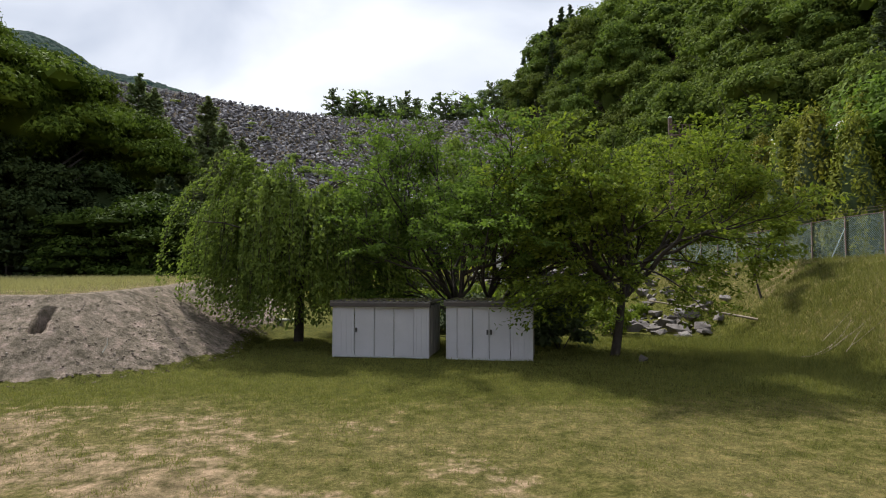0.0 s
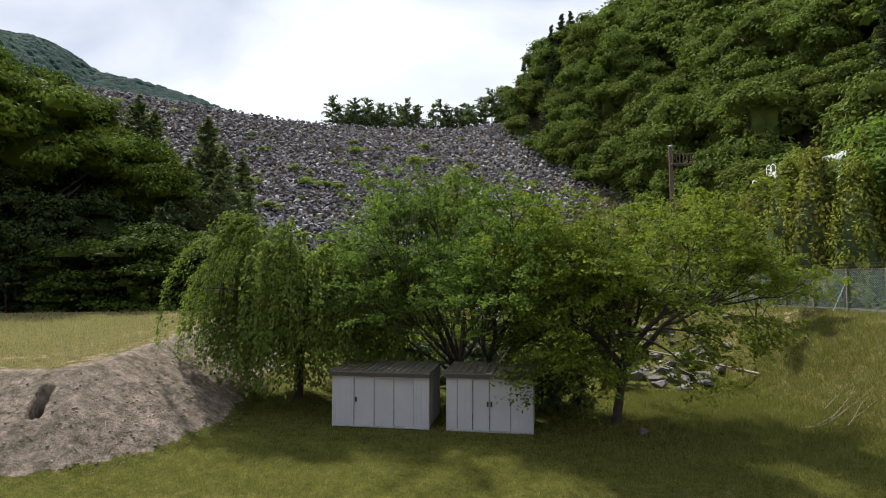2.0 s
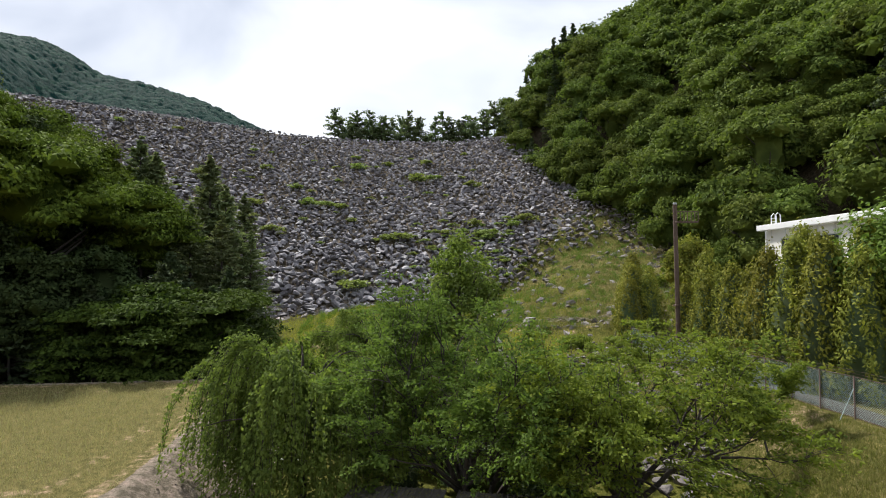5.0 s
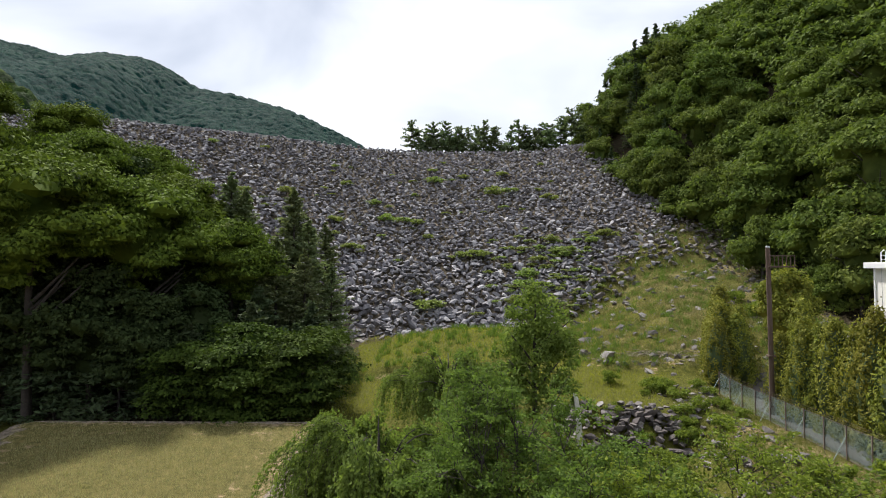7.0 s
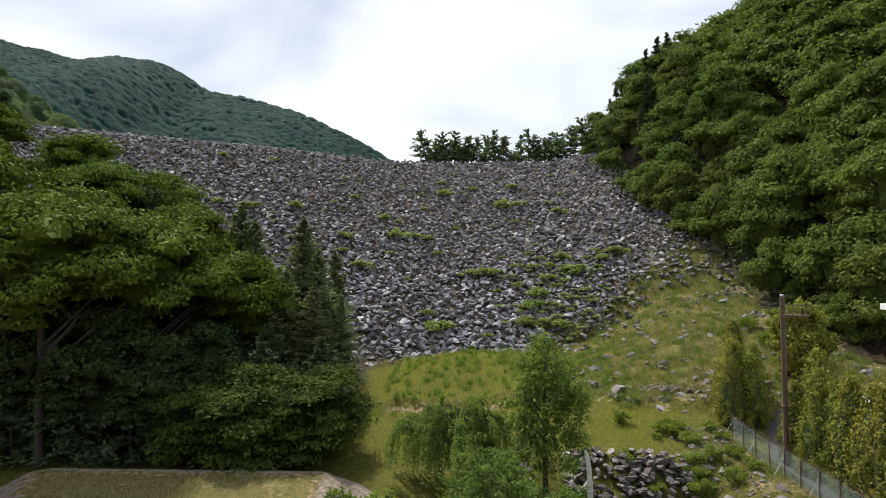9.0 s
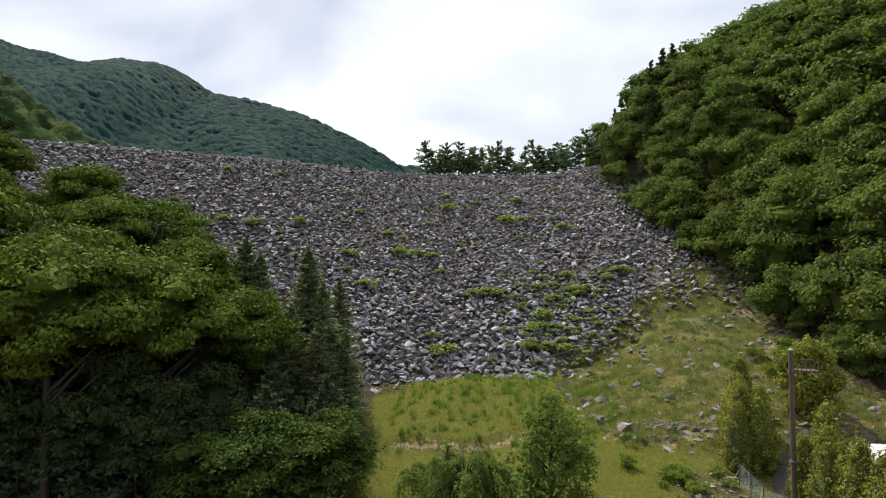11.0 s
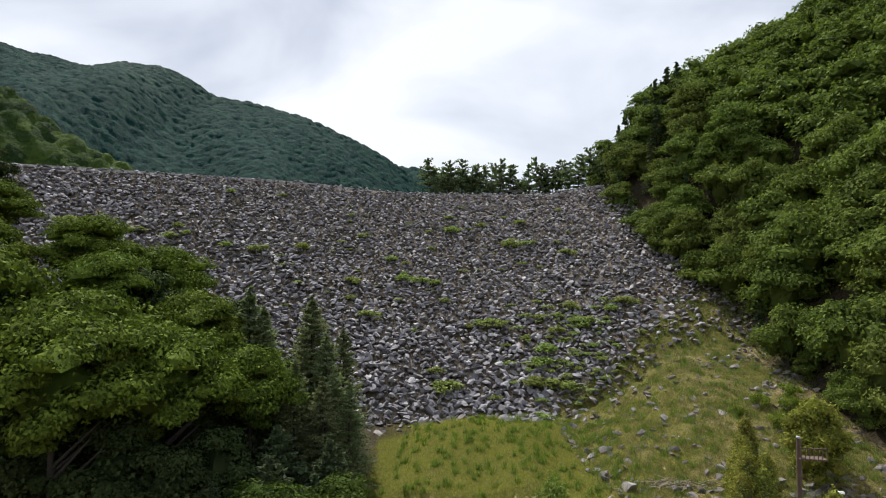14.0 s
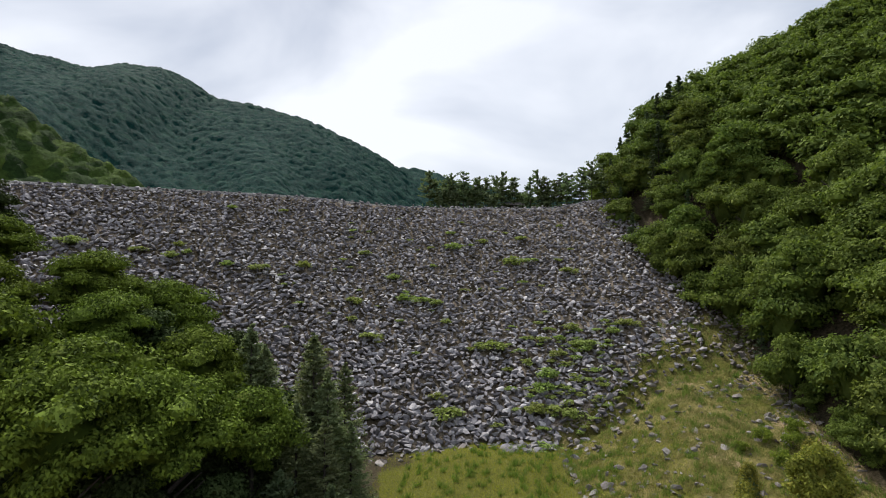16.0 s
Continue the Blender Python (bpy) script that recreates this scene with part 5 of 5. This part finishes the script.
tagged(part("riprap", mesh_of("riprap", np.concatenate(rip_v), np.concatenate(rip_f), ROCK), dam), "mass of angular grey-brown stones", kind="stuff")
tagged(part("scattered_stone", mesh_of("scattered_stone", np.concatenate(pale_v), np.concatenate(pale_f), PALE_ROCK), dam), "pale stones strewn in the turf", kind="stuff")
TOE = [mesh_of("rock", v, f, ROCK) for v, f in SHAPES]
for i, (x, y, z, rot, sc) in enumerate(near):
    ob = part("rock", TOE[i % 14], dam)
    ob.matrix_basis = Matrix.LocRotScale((x, y, z), Matrix(rot.tolist()).to_quaternion(), Vector(sc))

# shrubs between the stones
SHRUBS = ((-84.3, 120.3, 1.5), (-81.3, 119.1, 1.3), (-83.6, 116.2, 1.2), (-89.9, 114, 1.1), (-72.2, 120.7, 0.9), (-65, 123.1, 1.3), (-56.6, 129.2, 1.1), (-44.9, 140.4, 0.9), (-35.5, 133.5, 1.0), (-71.3, 147.9, 0.8), (-82.8, 140.9, 0.9), (-49.5, 136, 0.7), (-30.9, 126.4, 1.3), (-27.6, 126.6, 1.2), (-23.7, 126.9, 1.1), (-41.6, 121.8, 1.1), (-20.2, 121.1, 0.9), (-34.8, 112.5, 1.2), (-40.4, 116.6, 0.8), (-9.8, 114.5, 1.5), (-12.1, 115.1, 1.0), (-16.2, 97.1, 1.5), (-18.9, 100.8, 0.9))
SHRUBS2 = ((0.4, 117.7, 1.0), (0.9, 108.2, 1.3), (0.3, 104.6, 1.1), (-0.7, 99.8, 1.2), (2.7, 100.1, 1.0), (5.1, 99, 1.2), (17.7, 121.3, 1.3), (14.7, 119.8, 1.0), (9.3, 115.9, 1.2), (6.3, 121.3, 1.0), (-5.5, 157.4, 1.3), (-7.2, 145.1, 1.4), (-2.9, 146.3, 1.5), (-23.5, 150.4, 1.3), (-25.4, 157.8, 0.9), (-16.2, 154.8, 0.9), (6.8, 141.7, 1.2), (8.2, 115.2, 1.1), (3.1, 113.6, 1.1), (0.2, 91.5, 1.4), (4.2, 147, 0.8), (-102.7, 108.1, 1.5))


def shrub(name, label, at, seed, mat, group, R=1.15, h=1.2, cards=40, size=0.3):
    rng = np.random.default_rng(seed)
    ob = thing(name, label, "shrub", at, group)
    lines = [[(Vector((0, 0, -0.2)), 0.03), (Vector((math.cos(a) * R * 0.6, math.sin(a) * R * 0.6, h * 0.6)), 0.008)] for a in rng.uniform(0, 6.28, 7)]
    V, F = tubes(lines, 4)
    part("stem", mesh_of("stem", V, F, BARK, True), ob)
    v, f, hv, hf = lumpy(rng, R, -0.1, h, 12, cards, size, flat=0.35)
    part("leaves", mesh_of("leaves", v, f, mat), ob)
    return ob


BUSH = [shrub("shrub", "bright green shrub growing between the dam's stones", (SHRUBS[i][0], SHRUBS[i][1], face_z(SHRUBS[i][0], SHRUBS[i][1]) + 0.2), 300 + i, LEAF_SHRUB, "shrubs on the dam") for i in range(2)]
for i, (x, y, s) in enumerate(SHRUBS[2:] + SHRUBS2):
    scaled_copy(BUSH[i % 2], x, y, float(face_z(x, y)) + 0.2, rng.uniform(0, 360), s * rng.uniform(1.2, 1.6), rng.uniform(0.55, 0.8))
for i in range(150):
    if i < 100:
        x, y = rng.normal(6, 6), rng.uniform(96, 124)
        x = min(x, y - 90)
    else:
        x, y = rng.uniform(-60, 12), rng.uniform(105, 165)
    if face_z(x, y) < CREST - 1:
        scaled_copy(BUSH[i % 2], x, y, float(face_z(x, y)) + 0.15, rng.uniform(0, 360), rng.uniform(0.45, 1.0), rng.uniform(0.4, 0.7))
# undergrowth on the bank and round the heaps
low_bush = shrub("shrub", "light green undergrowth on the stony bank", on_land(10.0, 41.0), 310, LEAF_YELLOW, "undergrowth", 1.2, 1.4, 110, 0.2)
for i in range(30):
    y = rng.uniform(34, 58)
    x = rng.uniform(7.5, 17)
    scaled_copy(low_bush, *on_land(x, y), rng.uniform(0, 360), rng.uniform(0.35, 0.8), rng.uniform(0.8, 1.4))
dark_bush = shrub("shrub", "dense dark green shrub in the shade behind the shed", on_land(4.9, 23.6), 312, LEAF_PINE, "undergrowth", 1.5, 2.1, 110, 0.28)
for x, y, s in ((4.0, 25.6, 0.7), (-2.0, 27.5, 0.6), (0.5, 28.5, 0.7), (2.2, 29.5, 0.95), (3.6, 28.2, 0.9), (-0.6, 30.5, 0.9)):
    scaled_copy(dark_bush, *on_land(x, y), rng.uniform(0, 360), s)
for x, y, s in ((-3.0, 31, 1.1), (-0.5, 33, 1.3), (3.0, 32, 1.3), (5.5, 30.5, 1.2), (7.5, 33.5, 1.4), (1.8, 36, 1.4), (-2.5, 37, 1.2), (8.5, 28.5, 0.9), (5.0, 37, 1.3)):
    scaled_copy(low_bush, *on_land(x, y), rng.uniform(0, 360), s, 1.2)
for x, y, s in ((33.5, 84, 1.1), (30.5, 86, 1.0), (35, 88, 1.2), (27, 84, 0.7), (31, 80.5, 1.0)):
    scaled_copy(low_bush, *on_land(x, y), rng.uniform(0, 360), s, 1.4)

# ---- dead wood ----
snag = thing("dead_tree", "pale dead tree trunk standing broken among the boulders", "dead tree", on_land(4.0, 40.3))
V, F = tubes([[(Vector((0, 0, -0.3)), 0.24), (Vector((0.05, 0, 2.0)), 0.2), (Vector((-0.05, 0.05, 4.4)), 0.18), (Vector((-0.2, 0, 5.4)), 0.15), (Vector((-0.33, 0, 5.75)), 0.08)]], 8)
part("trunk", mesh_of("trunk", V, F, PALE_BARK, True), snag)
log = thing("fallen_pole", "bleached wooden pole lying down the bank", "log", (0, 0, 0))
p0, p1 = Vector((14.6, 26.2, float(land_z(14.6, 26.2)) + 0.08)), Vector((10.3, 28.4, 1.75))
V, F = tubes([[(p0, 0.06), (p0.lerp(p1, 0.5) + Vector((0, 0, 0.02)), 0.055), (p1, 0.04)]], 7)
part("pole", mesh_of("pole", V, F, DEADWOOD, True), log)
stick = [(Vector((-10.5, 17.45, float(land_z(-10.5, 17.45)) + 0.02)), 0.018), (Vector((-10.42, 17.55, float(land_z(-10.42, 17.55)) + 0.25)), 0.014), (Vector((-10.45, 17.6, float(land_z(-10.45, 17.6)) + 0.42)), 0.01)]
V, F = tubes([stick], 6)
tagged(new("stick", mesh_of("stick", V, F, PALE_BARK, True)), "small pale stick poking out of the spoil bank", "stick")
bench = thing("stone_bench", "low grey concrete bench under the weeping cherry", "bench", on_land(-8.4, 31.0))
part("seat", box_mesh("seat", CONCRETE, -0.75, 0.75, -0.22, 0.22, 0.34, 0.46, bevel=0.02), bench)
for x in (-0.5, 0.5):
    part("leg", box_mesh("leg", CONCRETE, x - 0.1, x + 0.1, -0.18, 0.18, -0.1, 0.342, bevel=0.015), bench)
for i in range(9):
    x, y = 14.3 + rng.normal(0, 0.8), 20.2 + rng.normal(0, 0.6)
    a = rng.uniform(-0.5, 0.6)
    pts = []
    for t in np.linspace(0, 1, 5):
        px, py = x + math.cos(a) * t * 1.3, y + math.sin(a) * t * 1.3
        pts.append((Vector((px, py, float(land_z(px, py)) + 0.03 + 0.08 * rng.uniform(0, 1))), 0.016 * (1.2 - t)))
    V, F = tubes([pts], 5)
    tagged(new("dead_branch", mesh_of("dead_branch", V, F, DEADWOOD, True)), "dry grey-brown fallen branch on the grassy bank", "branch", "fallen branches")


# the heap of cut brushwood at the flank's foot
heap = thing("brushwood_heap", "flat heap of grey cut brushwood at the flank's foot", "brushwood", on_land(15.1, 67.9))
for i in range(46):
    a, px, py = rng.normal(0.1, 0.5), rng.normal(0, 2.0), rng.normal(0, 0.6)
    pts = []
    for t in np.linspace(-1, 1, 4):
        x, y = px + math.cos(a) * t * 1.1, py + math.sin(a) * t * 1.1
        pts.append((Vector((x, y, float(land_z(15.1 + x, 67.9 + y)) - heap.location.z + 0.08 + 0.3 * rng.uniform(0, 1))), 0.035 * (1.3 - 0.4 * t)))
    V, F = tubes([pts], 4)
    part("branch", mesh_of("branch", V, F, DEADWOOD, True), heap)
vent = thing("vent_pipe", "white vent pipe with a flat cap beside the annex", "pipe", on_land(26.85, 57.3))
top = 8.95 - vent.location.z
V, F = tubes([[(Vector((0, 0, -0.2)), 0.08), (Vector((0, 0, top)), 0.08)]], 8)
part("pipe", mesh_of("pipe", V, F, ROOF_WHITE, True), vent)
part("cap", box_mesh("cap", ROOF_WHITE, -0.4, 0.4, -0.12, 0.12, top, top + 0.22, bevel=0.04), vent)


# ---- grass and pebbles ----
def blades(name, label, xy, height, mat, z=None):
    """Upright grass blades on the land at the places xy."""
    k = len(xy)
    z = land_z(xy[:, 0], xy[:, 1]) if z is None else z
    a = rng.uniform(0, 6.28, k)
    h = height * rng.uniform(0.5, 1.3, k)
    w = 0.005 + 0.035 * h
    lean = rng.normal(0, 0.35, (k, 2)) * h[:, None]
    base = np.stack([xy[:, 0], xy[:, 1], z - 0.02], 1)
    side = np.stack([np.cos(a) * w, np.sin(a) * w, np.zeros(k)], 1)
    tip = base + np.concatenate([lean, h[:, None]], 1)
    v = np.stack([base - side, base + side, tip], 1).reshape(-1, 3)
    return tagged(new(name, mesh_of(name, v, np.arange(3 * k).reshape(k, 3), mat)), label, "grass", kind="stuff")


def scatter(k, x0, x1, y0, y1):
    return np.stack([rng.uniform(x0, x1, k), rng.uniform(y0, y1, k)], 1)


P = scatter(190000, -13, 18, 9, 27)
o = platform_out(P[:, 0], P[:, 1])
lush = 0.12 + 0.88 * step(11.0, 16.5, P[:, 1] + 1.4 * wave(P[:, 0], P[:, 1], 0.9, 4.0) + 0.8 * wave(P[:, 0], P[:, 1], 2.7, 1.0))
keep = (o > 4.0) & (rng.uniform(0, 1, len(P)) < lush)
blades("lawn_grass", "green lawn grass round the sheds", P[keep], 0.1 + 0.11 * step(3, 12, P[keep][:, 0]) * step(12, 17, P[keep][:, 1]), LAWN)
P = scatter(80000, -13, 15, 6.5, 17)
keep = (platform_out(P[:, 0], P[:, 1]) > 4.0) & (rng.uniform(0, 1, len(P)) < 0.3 + 0.5 * (wave(P[:, 0], P[:, 1], 1.7, 2.0) > 0.0))
clump = scatter(1500, -13, 15, 6.8, 15)
Q = np.concatenate([c + rng.normal(0, 0.09, (26, 2)) for c in clump])
Q = Q[platform_out(Q[:, 0], Q[:, 1]) > 4.2]
blades("weed_tufts", "small green and brown weed tufts on worn ground", Q, 0.07, GRASS)
blades("dry_grass", "short dry grass tufts on worn ground", P[keep], 0.05, STRAW)
P = scatter(60000, -40, -12, 19, 43)
o = platform_out(P[:, 0], P[:, 1])
keep = (o < -0.4) & (rng.uniform(0, 1, len(P)) < np.where(o < -4, 1.0, np.where(o > -2.2, 0.25, 0.5)))
blades("platform_grass", "pale dry grass on the flat platform", P[keep], 0.22, PALE_STRAW)
P = scatter(45000, 13.2, 19, 14, 56)
blades("bank_grass", "uneven grass on the sloping bank", P[rng.uniform(0, 1, len(P)) < 0.35 + 0.6 * (wave(P[:, 0], P[:, 1], 0.9, 7.0) > -0.1)], 0.2, GRASS)
T = scatter(520, 13.0, 19, 14, 56)
blades("bank_tufts", "bright green tufts on the sloping bank", np.concatenate([t + rng.normal(0, 0.25, (26, 2)) for t in T]), 0.24, LAWN)
T = scatter(420, 13.0, 19, 14, 56)
blades("bank_dry_tufts", "dry brown tufts on the sloping bank", np.concatenate([t + rng.normal(0, 0.3, (22, 2)) for t in T]), 0.22, STRAW)
P = scatter(60000, -24, 24, 50, 94)
P = P[P[:, 0] + rng.normal(0, 1.5, len(P)) < np.interp(P[:, 1], [50, 60, 94], [11, 15, 22])]
P = P[(np.abs(P[:, 1] - 63.6) > 0.8) | (P[:, 0] < -17) | (P[:, 0] > 1)]
blades("valley_grass", "bright green meadow grass at the dam's toe", P, 0.35, MEADOW)
P = scatter(16000, -20, 18, 50, 92)
blades("valley_dry_grass", "dry stalks among the meadow grass", P[wave(P[:, 0], P[:, 1], 0.35, 9.0) > 0.1], 0.4, STRAW)
tufts = scatter(260, -20, 12, 62, 91)
P = np.concatenate([t + rng.normal(0, 0.22, (34, 2)) for t in tufts])
blades("tall_tufts", "dark tall grass tufts in the meadow", P, 0.85, LEAF_CHERRY)

P = scatter(110000, -4, 40, 62, 132)
P = P[P[:, 1] > flank_foot(P[:, 0]) + 0.5]
P = P[(P[:, 0] - (P[:, 1] - 94.5) + rng.normal(0, 4, len(P)) > 2.0) & (P[:, 0] < hill_foot(P[:, 1])) & (wave(P[:, 0], P[:, 1], 0.8, 3.0) > -0.5)]
on_face = np.maximum(face_z(P[:, 0], P[:, 1]) - 0.3, land_z(P[:, 0], P[:, 1]))
def tussocks(name, label, count, blades_each, wide, height, mat):
    """Clumps of blades on the flank, with bare ground between them."""
    T = P[rng.integers(0, len(P), count)]
    T = np.concatenate([t + rng.normal(0, wide * rng.uniform(0.6, 1.5), (blades_each, 2)) for t in T])
    return blades(name, label, T, height, mat, np.maximum(face_z(T[:, 0], T[:, 1]) - 0.3, land_z(T[:, 0], T[:, 1])))


tussocks("flank_tufts", "dark tussocks of grass on the dam's flank", 900, 26, 0.28, 0.7, LEAF_CHERRY)
tussocks("flank_grass", "olive tufted grass on the dam's flank", 3000, 16, 0.3, 0.5, FLANK)
tussocks("flank_dry_grass", "dry tufted grass on the dam's flank", 1500, 14, 0.35, 0.42, STRAW)

# pebbles and clods on the spoil bank
P = scatter(26000, -26, -7, 12.5, 34)
o = platform_out(P[:, 0], P[:, 1])
P = P[(o > 0.2) & (o < 4.3) & (rng.uniform(0, 1, len(P)) < 0.25 + 0.75 * step(-12.5, -9.5, P[:, 0]))][:4800]
zz = land_z(P[:, 0], P[:, 1]) + hollow(P[:, 0], P[:, 1])
V, F, k = [], [], 0
for (x, y), z in zip(P, zz):
    v, f = SHAPES[int(rng.integers(0, 14))]
    s = 0.035 + 0.10 * rng.uniform(0, 1) ** 4
    a = rng.uniform(0, 6.28)
    c_, s_ = math.cos(a), math.sin(a)
    V.append((v * s) @ np.array(((c_, s_, 0), (-s_, c_, 0), (0, 0, 1))) + (x, y, z + s * 0.1))
    F.append(f + k)
    k += len(v)
tagged(new("pebbles", mesh_of("pebbles", np.concatenate(V), np.concatenate(F), CLOD)), "pebbles and clods strewn over the spoil bank", "stones", kind="stuff")
